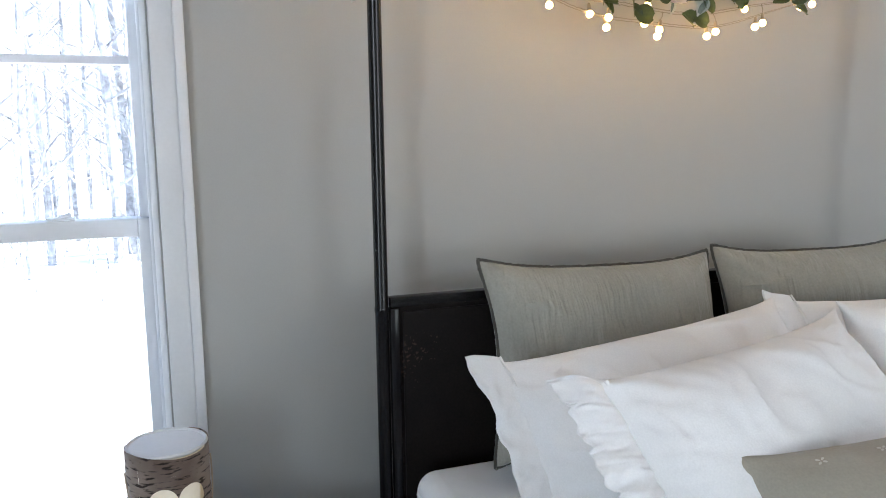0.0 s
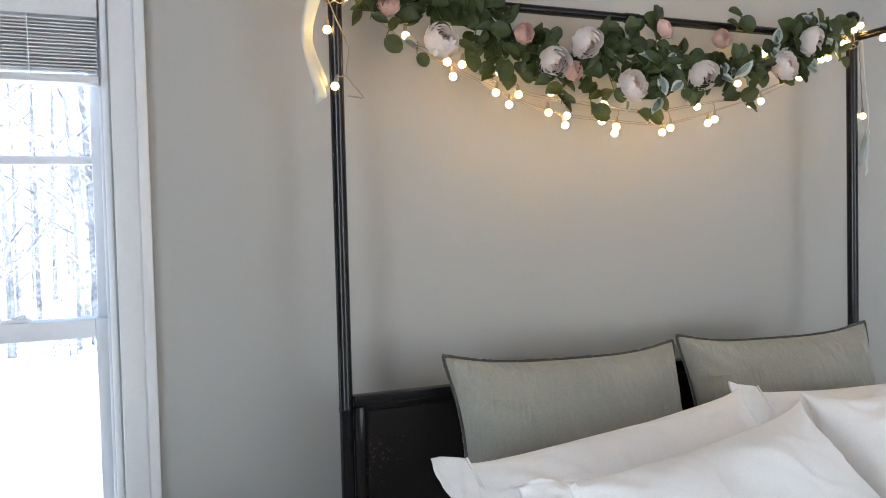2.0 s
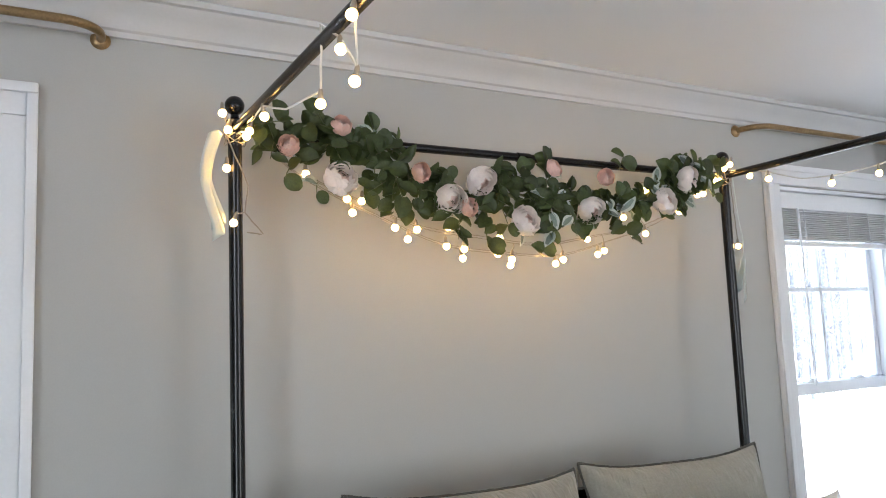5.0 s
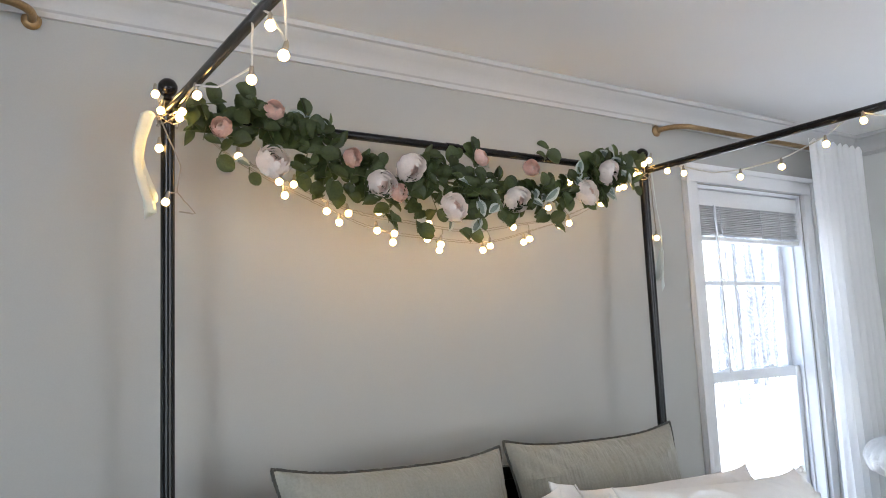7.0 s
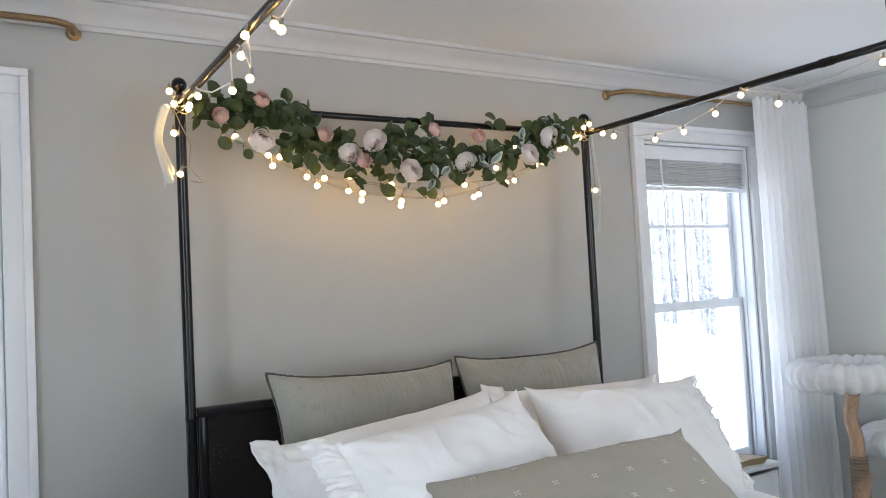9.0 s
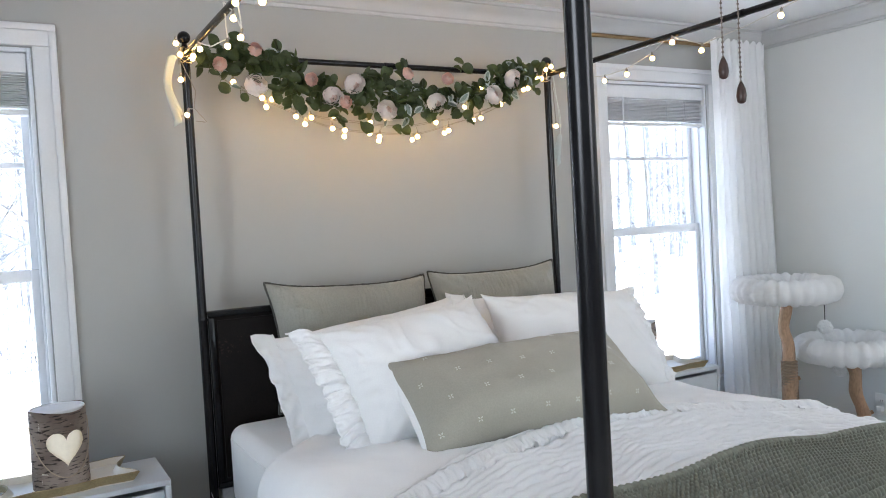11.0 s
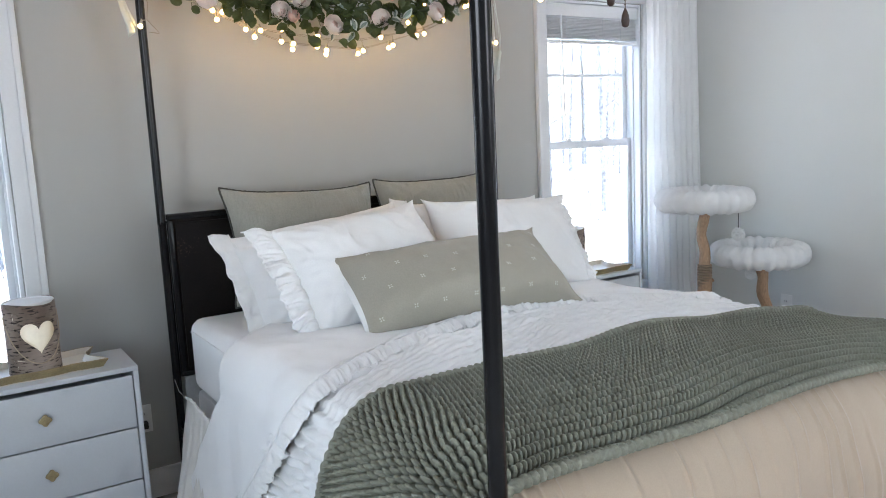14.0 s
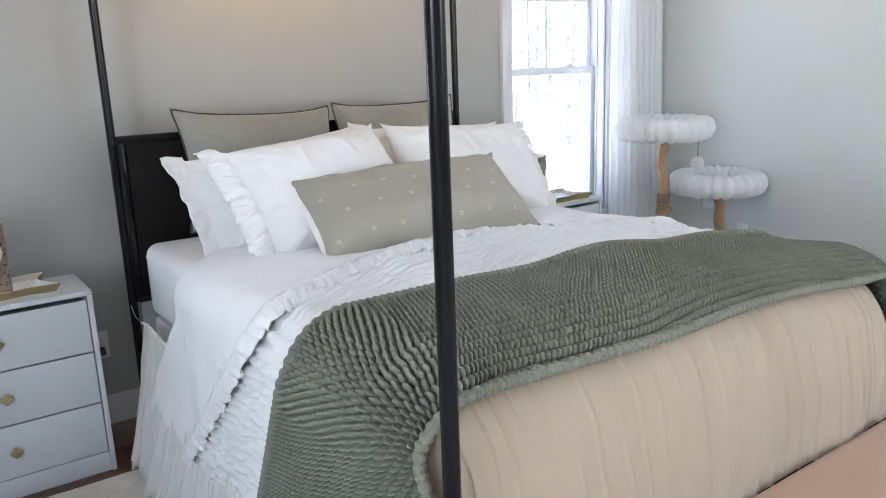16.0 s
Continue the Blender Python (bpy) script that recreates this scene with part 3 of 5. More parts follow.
def ruched_relief(u, s, x, y):
    """Gathered puckers: across the bed on its top, level bands down its side."""
    side = max(0.0, min(1.0, (0.52 - x) / 0.07))
    h = 0.0
    for weight, along, across in ((1 - side, u, s), (side, s, u)):
        if weight <= 0:
            continue
        ph = (across + 0.055 * wob(along * 1.3, across, 4, 2.5) + 0.016 * wob(along * 3, across * 2, 6, 3)) / (0.031 if weight == 1 - side else 0.034)
        f = ph - math.floor(ph)
        row = math.floor(ph)
        pucker = 0.35 + 0.65 * abs(wob(along * 9, row * 3.7, 2)) + 0.5 * max(0.0, wob(along * 30, row * 5.1, 7))
        h += weight * (0.020 + 0.010 * side) * pucker * math.exp(-((f - 0.5) / 0.2) ** 2)
    return 0.010 * wob(x, y, 0, 5) + h + 0.005 * wob(u, s, 8, 26) + 0.006


def hem(x, z):
    """Where the frilled hem of the folded sheet lies."""
    y = 0.72 - 0.36 * ((x - 1.4) / 0.95) ** 2 if x < 1.4 else 0.72 - 0.5 * (x - 1.4) ** 2
    return y + 1.15 * max(0.0, 0.85 - z) * (1 if x < 1.2 else 0.2)


duvet = empty("duvet", "cream crinkled cotton duvet with pintucks, spread over the bed", "duvet")
cloth("duvet_cover", M_DUVET, duvet, 0.450, 2.105, ZT, 0.40, 0.15, 1300, 150, lambda x, z: FOOT_Y, lambda x, z: 0.12, duvet_relief, foot=0.34, thick=0.0)


coverlet = empty("ruched_coverlet", "white ruched cotton coverlet between the folded sheet and throw", "coverlet")
cloth("ruched_cloth", M_WHITE, coverlet, 0.438, 2.11, ZT + 0.004, 0.50, 0.15, 560, 280, lambda x, z: 0.08, lambda x, z: hem(x, z) + 0.03, ruched_relief, thick=0.006)
part("coverlet_hem", tube(bmesh.new(), [(0.434, lerp(0.0, 1.0, k / 30), 0.232 + 0.006 * wob(k * 0.8, 2)) for k in range(31)], 0.004, 6), M_WHITE, coverlet)


def sheet_back(x, z):
    return 0.98 + 0.25 * min(1.0, max(0.0, (x - 0.42) / 0.3)) + 1.05 * max(0.0, 0.70 - z)


def top_relief(u, s, x, y):
    return 0.006 * wob(x, y, 2, 6) + 0.003 * wob(x, y, 5, 15) + 0.016 * wob(y * 7, u * 0.8, 1) * (1 if x < 0.5 else 0.15)


def sheet_lift(x, y):
    return puff(x, y) * max(0.0, min(1.0, (1.2 - y) / 0.4)) - 0.028 * max(0.0, min(1.0, (y - 0.72) / 0.3)) + 0.014


sheet = empty("top_sheet", "white cotton sheet folded back over the duvet with a ruffled hem", "bed sheet")
cloth("folded_sheet", M_SHEET, sheet, 0.417, 2.115, ZT + 0.006, 0.52, 0.35, 240, 70, hem, sheet_back, top_relief, rad=0.10, lift=sheet_lift, thick=0.004)


def folds(g, t, seed):
    """Crumpled gathers: long soft folds with sharper creases among them; g counts along the seam, t goes from it to the free edge."""
    soft = wob(g * 0.95, t * 0.8, seed) + 0.55 * wob(g * 2.1 + 3, t * 1.5, seed + 4)
    crisp = 1 - 3.2 * abs(wob(g * 1.6 + 1.3 * t, t * 1.3, seed + 9))
    return 1.15 * soft + 0.55 * max(-0.4, crisp) * (0.4 + t * (1.3 - t)) + 0.25 * wob(g * 4.6, t * 3.4, seed + 13)


def ruffle(name, base, out, up, width, waves, amp, material, parent, seed=0.0, rows=7):
    """A gathered frill: base points, the way it falls (out) and the way it waves (up) at each."""
    n = len(base)
    g = []
    for j in range(rows):
        t = j / (rows - 1)
        row = []
        for i in range(n):
            b, o, w = Vector(base[i]), Vector(out[i]), Vector(up[i])
            along = Vector(base[min(i + 1, n - 1)]) - Vector(base[max(i - 1, 0)])
            along.normalize()
            q = i / (n - 1) * waves
            f = folds(q, t, seed)
            loft = 1.1 * math.sin(math.pi * min(1.0, t * 1.15)) - 0.5 * t * t
            reach = width * t * (1.0 + 0.30 * wob(q * 0.8, seed + 5) * t + 0.10 * wob(q * 2.7, seed + 6))
            p = b + o * reach + w * (amp * ((0.30 + 0.95 * t) * f + loft)) + along * (1.3 * amp * t * wob(q * 1.3, t * 1.2, seed + 21))
            row.append(p)
        g.append(row)
    return grid_part(name, g, material, parent, thick=0.0015)


# frill along the hem of the folded sheet, over the top and down the side
sec, tot = drape(0.417, 2.115, ZT + 0.006, 0.10, 0.52, 0.20, 900)
base, out, up = [], [], []
for i, (x, z, nx, nz) in enumerate(sec):
    y = hem(x, z)
    base.append((x + nx * 0.010, y, z + (sheet_lift(x, y) + 0.008) * nz))
    out.append((0.0, -1.0, -0.06) if nz > 0.4 else (-0.10, -0.75, -0.45))
    up.append((nx, -0.2, nz))
ruffle("hem_frill", base, out, up, 0.078, 112, 0.0105, M_WHITE, sheet, 1.0, 13)
bm = bmesh.new()
tube(bm, [Vector(b_) + Vector(u_) * 0.005 for b_, u_ in zip(base[::3], up[::3])], 0.0045, 6)
part("hem_cord", bm, M_WHITE, sheet)


# chunky knit throw over the foot half
def knit_relief(u, s, x, y):
    """Thick yarn in moss stitch: slanting loops in rows that lean to and fro, with open gaps between them."""
    q, p = 0.0185, 0.0134
    u2 = u + 0.004 * wob(u, s, 1, 9)
    s2 = s + 0.005 * wob(u, s, 5, 6)
    h = 0.0
    r0 = math.floor(s2 / q)
    for row in (r0 - 1, r0, r0 + 1):
        fr = s2 / q - row - 0.5
        lean_ = 0.24 if row % 2 else -0.24
        c = u2 / p + lean_ * fr + 0.5 * (row % 2)
        f = c % 1.0 - 0.5
        fat = 1.0 + 0.14 * wob(math.floor(c) * 2.7, row * 3.3, 3)
        h = max(h, 1 - (f / (0.37 * fat)) ** 2 - (fr / 0.53) ** 2)
    fold = 0.012 * math.sin(11 * y + 2.2 * x + 1.5 * wob(x, y, 6, 2)) * (0.5 + 0.5 * wob(x, y, 1, 1.5)) + 0.012 * wob(x, y, 7, 4)
    return 0.0260 * math.sqrt(max(0.0, h)) + fold + 0.025


def throw_back(x, z):
    return 0.160 + 0.50 * max(0.0, 0.78 - z) + 0.02 * math.sin(x * 5) - 0.03 * (x - 1.2) - 0.045 * math.exp(-((x - 0.44) / 0.2) ** 2)


def throw_front(x, z):
    return max(-0.322, -0.256 - 0.004 * math.sin(x * 7) - 0.26 * max(0.0, 0.78 - z))


throw = empty("knit_throw", "chunky sage-green knitted throw laid across the bed", "throw blanket")
cloth("knit", M_KNIT, throw, 0.438, 2.135, ZT + 0.008, 0.62, 0.20, 2000, 370,
      throw_front, throw_back,
      knit_relief, rad=0.13, thick=0.0)
for nm, fy, r_ in (("edge_front", throw_front, 0.0125), ("edge_back", throw_back, 0.0125)):
    sec, tot = drape(0.438, 2.135, ZT + 0.008, 0.13, 0.62, 0.20, 700)
    pts, rr = [], []
    for i, (x, z, nx, nz) in enumerate(sec):
        y = fy(x, z)
        dz, ny, nf = bed_top(y)
        tuck = 0.055 * -ny * (1 if x < 1.2 else -1) * max(0.0, 1 - min(x - 0.438, 2.135 - x) / 0.25)
        h = 0.039 + 0.012 * wob(x, y, 7, 4)
        n_ = Vector((nx, ny, nz * nf + 1e-6)).normalized()
        pts.append((x + tuck + n_.x * h, y + n_.y * h, max(0.03, z - dz * nz + puff(x, y) * max(nz, 0) * nf + n_.z * h)))
        rr.append(r_ * (0.72 + 0.38 * abs(math.sin(i * 0.62))))
    part(nm, tube(bmesh.new(), pts, rr, 8), M_KNIT, throw)

# gathered bed skirt
skirt = empty("bed_skirt", "white gathered cotton bed skirt reaching the floor", "bed skirt")
g = []
for j in range(14):
    t = j / 13
    row = []
    for i in range(700):
        k = i / 699
        y = lerp(BY - 0.20, -0.26, k)
        w = 1.5 * folds(k * 20, 0.3 + 0.5 * t, 3.0) + 0.35 * math.sin(300 * k + 5 * wob(k * 25, 2))
        row.append((0.462 - 0.12 * t ** 1.2 + 0.022 * w * (0.45 + t) * (0.7 + 0.6 * wob(k * 15, t * 2, 6)), y + 0.012 * w * t, lerp(0.525 + 0.02 * wob(k * 9, 5), 0.012, t)))
    g.append(row)
grid_part("skirt_side", g, weave("skirt_cotton", (0.70, 0.68, 0.65), crinkle=30, crinkle_depth=0.006, translucent=0.1), skirt, thick=0.002)
bm = bmesh.new()
tube(bm, [(0.458 + 0.006 * wob(k * 0.9, 3), lerp(BY - 0.20, -0.26, k / 120), 0.525 + 0.02 * wob(k / 120 * 9, 5)) for k in range(121)], 0.004, 6)
part("skirt_seam", bm, M_WHITE, skirt)

# ---- pillows ----
def pillow_mesh(name, w, h, t, material, parent, seed, pinch=0.07, wrinkle=0.008, corner=0.0, label="", sag=0.2, n=(112, 84), gather=0):
    """A stuffed cushion standing on its lower edge: width in x, height in z, the front towards -y."""
    nu, nv = n
    rows = []
    us = np.sin(np.linspace(-1, 1, nu) * math.pi / 2)
    vs = np.sin(np.linspace(-1, 1, nv) * math.pi / 2)

    def at(u, v, side):
        x = w / 2 * u * (1 - pinch * (1 - v * v) * abs(u) ** 3)
        z = h / 2 * v * (1 - pinch * 1.3 * (1 - u * u if corner >= 0 else 1 - abs(u) ** 3.5) * abs(v) ** 3)
        if corner:
            near = abs(u * v) ** (12 if corner > 0 else 9)
            x += corner * math.copysign(near, u)
            z += corner * math.copysign(near, v)
        full = max(0.0, (1 - u ** 4) * (1 - abs(v) ** 3.5)) ** 0.62
        d = t / 2 * full * (1 - sag * v)
        edge = min(1.0, (1 - max(abs(u), abs(v))) * 5)
        wr = wrinkle * (wob(x * 7, z * 7, seed + side) + 0.5 * wob(x * 17, z * 17, seed + side + 3)) * (0.08 + 1.1 * edge)
        crease = max(0.0, 0.10 - abs(wob(x * 5 + z * 2.5, z * 6 - x, seed + 2 * side))) / 0.10
        crease2 = max(0.0, 0.08 - abs(wob(x * 11 - z * 6, z * 12, seed + 31 + side))) / 0.08
        wr += wrinkle * (0.38 * crease + 0.16 * crease2) * min(1.0, edge * 2)
        if gather:
            q = (1 - u * gather) * w / 2
            wr += 0.0075 * (1 - 2.6 * abs(wob(z * 26 + q * 5, q * 9, seed + 41))) * math.exp(-(q / 0.065) ** 2) * min(1.0, edge * 3)
        r = math.atan2(abs(v) * h, abs(u) * w)
        wr += wrinkle * 0.7 * math.sin(34 * r + seed) * max(0.0, abs(u * v) - 0.25) * edge
        return (x, side * (d + (wr if full > 0 else 0)) + 0.012 * wob(x * 4, z * 4, seed + 20) , z + h / 2)
    front = [[at(u, v, -1) for u in us] for v in vs]
    back = [[at(u, v, 1) for u in us] for v in vs]
    bm = bmesh.new()
    fv = [[bm.verts.new(p) for p in row] for row in front]
    bv = [[fv[j][i] if i in (0, nu - 1) or j in (0, nv - 1) else bm.verts.new(back[j][i]) for i in range(nu)] for j in range(nv)]
    for g, flip in ((fv, False), (bv, True)):
        for j in range(nv - 1):
            for i in range(nu - 1):
                q = (g[j][i], g[j][i + 1], g[j + 1][i + 1], g[j + 1][i])
                bm.faces.new(q[::-1] if flip else q)
    ob = part(name, bm, material, parent, label)
    edge = [front[0][i] for i in range(nu)] + [front[j][-1] for j in range(1, nv)] + [front[-1][i] for i in range(nu - 2, -1, -1)] + [front[j][0] for j in range(nv - 2, 0, -1)]
    return ob, edge, front


def placed(ob, x, y, z, lean, turn, roll=0.0):
    ob.matrix_world = pose(x, y, z, -lean, roll, turn)
    return ob


def sham(x, y, z, w, h, lean, turn, roll, seed, label):
    s = empty("sham_pillow", label, "pillow", "sage shams against the headboard")
    _, edge, _ = pillow_mesh("cushion", w, h, 0.18, M_SHAM, s, seed, 0.115, 0.013, -0.009)
    bm = bmesh.new()
    pts = [Vector(e) * 1.004 + Vector((0.0015 * wob(k * 1.7, seed), -0.001, 0.002 * wob(k * 1.9, seed, 5))) for k, e in enumerate(edge)]
    tube(bm, pts + pts[:2], [0.0042 + 0.0016 * wob(k * 2.3, seed, 9) for k in range(len(pts) + 2)], 6, caps=False)
    part("raw_edge", bm, M_PIPE, s, "frayed darker edge")
    return placed(s, x, y, z, lean, turn, roll)


sham(1.012, 1.585, 0.812, 0.695, 0.484, 15, 4, 2.2, 11, "sage gauze pillow with a dark frayed edge against the headboard")
sham(1.640, 1.555, 0.812, 0.575, 0.489, 16, -13, -1.2, 17, "sage gauze pillow with a dark frayed edge, turned slightly inwards")


def plain_pillow(x, y, z, lean, turn, roll, seed, flip):
    s = empty("bed_pillow", "white cotton pillow in a hemmed case, leaning back", "pillow", "white bed pillows")
    _, edge, front = pillow_mesh("pillowcase", 0.70, 0.42, 0.19, M_WHITE, s, seed, 0.04, 0.018, 0.012, gather=-1)
    sg = -1 if flip else 1
    g = []
    for j in range(14):
        t = j / 13
        row = []
        for i in range(90):
            k = i / 89
            z_ = 0.43 * k
            xx = 0.335 * (1 - 0.05 * (1 - (2 * k - 1) ** 2)) + 0.066 * t
            xx += 0.012 * t * wob(k * 6, seed + 3)
            row.append((sg * -xx, -0.012 - 0.017 * folds(k * 5.5, t, seed) * (0.15 + t) - 0.014 * (1 - t) * math.sin(math.pi * k), z_ + 0.02 * t * (2 * k - 1)))
        g.append(row)
    grid_part("open_hem", g, M_WHITE, s, thick=0.004)
    tube_pts = [Vector(p) + Vector((0, -0.004, 0)) for p in g[0]]
    part("hem_stitch", tube(bmesh.new(), tube_pts, 0.0022, 5), M_WHITE, s)
    return placed(s, x, y, z, lean, turn, roll)


plain_pillow(0.995, 1.185, 0.815, 37, 0, -6.0, 3, False)
plain_pillow(1.70, 1.215, 0.820, 36, 0, 2.0, 8, False)


def frilled_pillow(x, y, z, lean, turn, roll, seed, flip):
    s = empty("frilled_pillow", "white cotton pillow with gathered frills at its ends", "pillow", "white frilled pillows")
    pillow_mesh("pillowcase", 0.66 if flip else 0.605, 0.42, 0.22, M_WHITE, s, seed, 0.04, 0.014, 0.014, gather=1 if flip else -1)
    for sg in (-1, 1):
        if sg == (1 if not flip else -1):
            continue
        base, out, up = [], [], []
        for i in range(260):
            k = i / 259
            v = 2 * k - 1
            base.append((sg * ((0.325 if flip else 0.297) * (1 - 0.05 * (1 - v * v)) - 0.004), -0.012 * math.sin(math.pi * k), 0.42 * k))
            out.append(Vector((sg, -0.05, 0.30 * v)))
            up.append((0.1 * sg, -1, 0))
        ruffle("end_frill", base, out, up, 0.056 if flip else 0.092, 13 if flip else 12, 0.008 if flip else 0.0155, M_WHITE, s, seed, 18)
        part("frill_seam", tube(bmesh.new(), [Vector(b_) + Vector((0, -0.010, 0)) for b_ in base[::6]], 0.005, 6), M_WHITE, s)
    return placed(s, x, y, z, lean, turn, roll)


frilled_pillow(1.036, 0.955, 0.836, 36, 8, -4.2, 5, False)
frilled_pillow(1.685, 1.06, 0.83, 36, -2, 3.0, 9, True)


def bolster():
    s = empty("lumbar_pillow", "long sage lumbar pillow with small white embroidered flowers", "pillow")
    w, h = 0.772, 0.340
    ob, edge, front = pillow_mesh("cushion", w, h, 0.215, M_BOLSTER, s, 30, 0.03, 0.009, 0.022, n=(96, 60))
    # white cloth of the back, showing along the ends
    _, _, _ = pillow_mesh("back_panel", w * 0.992, h * 0.985, 0.185, M_WHITE, s, 30, 0.03, 0.004, 0.020, sag=0.1)
    for o in s.children:
        if o.name.startswith("back_panel"):
            o.location = (-0.010, 0.016, 0.002)
    nv, nu = len(front), len(front[0])
    rnd = random.Random(2)
    for r in range(4):
        for c in range(7):
            u, v = (c + (0.5 if r % 2 else 0.0) + 0.35) / 7.2, (r + 0.4) / 3.9
            j, i = int(v * (nv - 1)), int((0.5 + math.asin(max(-0.999, min(0.999, 2 * u - 1))) / math.pi) * (nu - 1))
            jj = int((0.5 + math.asin(max(-0.999, min(0.999, 2 * v - 1))) / math.pi) * (nv - 1))
            if not 2 < i < nu - 3:
                continue
            p = Vector(front[jj][i])
            nrm = (Vector(front[jj][i + 1]) - Vector(front[jj][i - 1])).cross(Vector(front[min(jj + 1, nv - 1)][i]) - Vector(front[jj - 1][i])).normalized()
            if nrm.y > 0:
                nrm = -nrm
            bm = bmesh.new()
            q = nrm.to_track_quat("Z", "Y").to_matrix().to_4x4()
            for a in range(4):
                m = Matrix.Translation(p + nrm * 0.0012) @ q @ pose(0, 0, 0, 0, 0, 45 + 90 * a) @ Matrix.Translation((0.0055, 0, 0))
                ball_ = bmesh.ops.create_uvsphere(bm, u_segments=8, v_segments=4, radius=0.0033)
                bmesh.ops.transform(bm, matrix=m @ Matrix.Diagonal((1.15, 0.62, 0.30, 1)), verts=ball_["verts"])
            part("embroidered_flower", bm, M_EMBROID, s)
    return placed(s, 1.193, 0.685, 0.862, 52, -4.5, -1.0)


bolster()

# ---- nightstands ----
M_NS = surface("pale_grey_paint", (0.55, 0.575, 0.60), 0.45, var=0.03, scale=5, fine=120, bump=0.08, depth=0.0006)
M_BRASS = surface("aged_brass", (0.40, 0.32, 0.18), 0.42, 0.8, var=0.2, scale=30, fine=200, bump=0.1, depth=0.0005)


def nightstand(x0, y0, label):
    """Chest 0.62 wide, 0.30 deep, 0.69 high, its front at y0."""
    s = empty("nightstand", label, "nightstand", "nightstands beside the bed", (x0, y0, 0))
    w, d, h = 0.62, 0.30, 0.69
    part("side_panel", boxes((0, 0.018, 0, d, 0, h - 0.0185), bevel=0.002), M_NS, s)
    part("side_panel", boxes((w - 0.018, w, 0, d, 0, h - 0.0185), bevel=0.002), M_NS, s)
    part("top", boxes((0, w, 0, d, h - 0.018, h), bevel=0.002), M_NS, s)
    part("back_panel", boxes((0.0185, w - 0.0185, d - 0.008, d - 0.001, 0.02, h - 0.019)), M_NS, s)
    part("plinth", boxes((0.0185, w - 0.0185, 0.006, 0.022, 0.0, 0.075), bevel=0.001), M_NS, s)
    z = 0.080
    for k in range(3):
        dr = part("drawer", boxes((0.022, w - 0.022, 0.001, 0.018, z, z + 0.188), (0.03, w - 0.03, 0.0185, d - 0.02, z + 0.01, z + 0.15), bevel=0.0015), M_NS, s)
        bm = bmesh.new()
        n = 40
        cx, cz = w / 2, z + 0.097
        outline = [((0.0185 + 0.0028 * math.cos(4 * a)) * math.cos(a), (0.0185 + 0.0028 * math.cos(4 * a)) * math.sin(a)) for a in [2 * math.pi * i / n for i in range(n)]]
        rings = [[bm.verts.new((cx + px * f, yy, cz + pz * f)) for px, pz in outline] for f, yy in ((0.35, 0.0005), (0.35, -0.012), (0.95, -0.014), (1.0, -0.018), (0.94, -0.022), (0.5, -0.024))]
        for a, b in zip(rings, rings[1:]):
            for i in range(n):
                bm.faces.new((a[i], a[(i + 1) % n], b[(i + 1) % n], b[i]))
        bm.faces.new(rings[0])
        bm.faces.new(rings[-1][::-1])
        part("knob", bm, M_BRASS, dr, "quatrefoil brass knob")
        z += 0.194
    return s


nightstand(-0.322, 1.548, "pale grey painted three-drawer nightstand with brass knobs")
nightstand(2.275, 1.575, "pale grey painted three-drawer nightstand beside the window")


def tray(x, y, z, turn):
    """A shallow dish whose short ends are scooped, with a gilded rim."""
    s = empty("tray", "cream decorative tray with a gold rim and scooped ends", "tray", "trays on the nightstands", (x, y, z), turn)

    def outline(f, lift):
        pts = []
        for i in range(72):
            a = 2 * math.pi * i / 72
            c, sn = math.cos(a), math.sin(a)
            k = max(abs(c), abs(sn)) 
            px, py = c / k * 0.205, sn / k * 0.105
            if abs(c) >= abs(sn):
                px -= math.copysign(0.045 * math.cos(math.pi / 2 * abs(sn / k)) ** 1.3, c)
            else:
                py -= math.copysign(0.014 * math.cos(math.pi * abs(c / k)) , sn) * -1
            pts.append((px * f, py * f, lift))
        return pts
    bm = bmesh.new()
    rings = [[bm.verts.new(p) for p in outline(f, l)] for f, l in ((0.90, 0.0), (1.0, 0.030), (0.985, 0.031), (0.90, 0.010))]
    for a, b in zip(rings, rings[1:]):
        for i in range(72):
            bm.faces.new((a[i], a[(i + 1) % 72], b[(i + 1) % 72], b[i]))
    bm.faces.new(rings[0][::-1])
    bm.faces.new(rings[-1])
    part("dish", bm, M_CREAM, s)
    bm = bmesh.new()
    a = [[bm.verts.new(p) for p in outline(f, l)] for f, l in ((0.917, 0.004), (1.004, 0.0305), (0.988, 0.0325))]
    for r0, r1 in zip(a, a[1:]):
        for i in range(72):
            bm.faces.new((r0[i], r0[(i + 1) % 72], r1[(i + 1) % 72], r1[i]))
    part("gold_rim", bm, M_BRASS, s, "gold outer rim")
    return s


M_CREAM = surface("cream_enamel", (0.72, 0.66, 0.56), 0.3, var=0.04, scale=12, fine=90, bump=0.05)
tray(0.0, 1.705, 0.690, 4)
tray(2.62, 1.70, 0.690, 0)


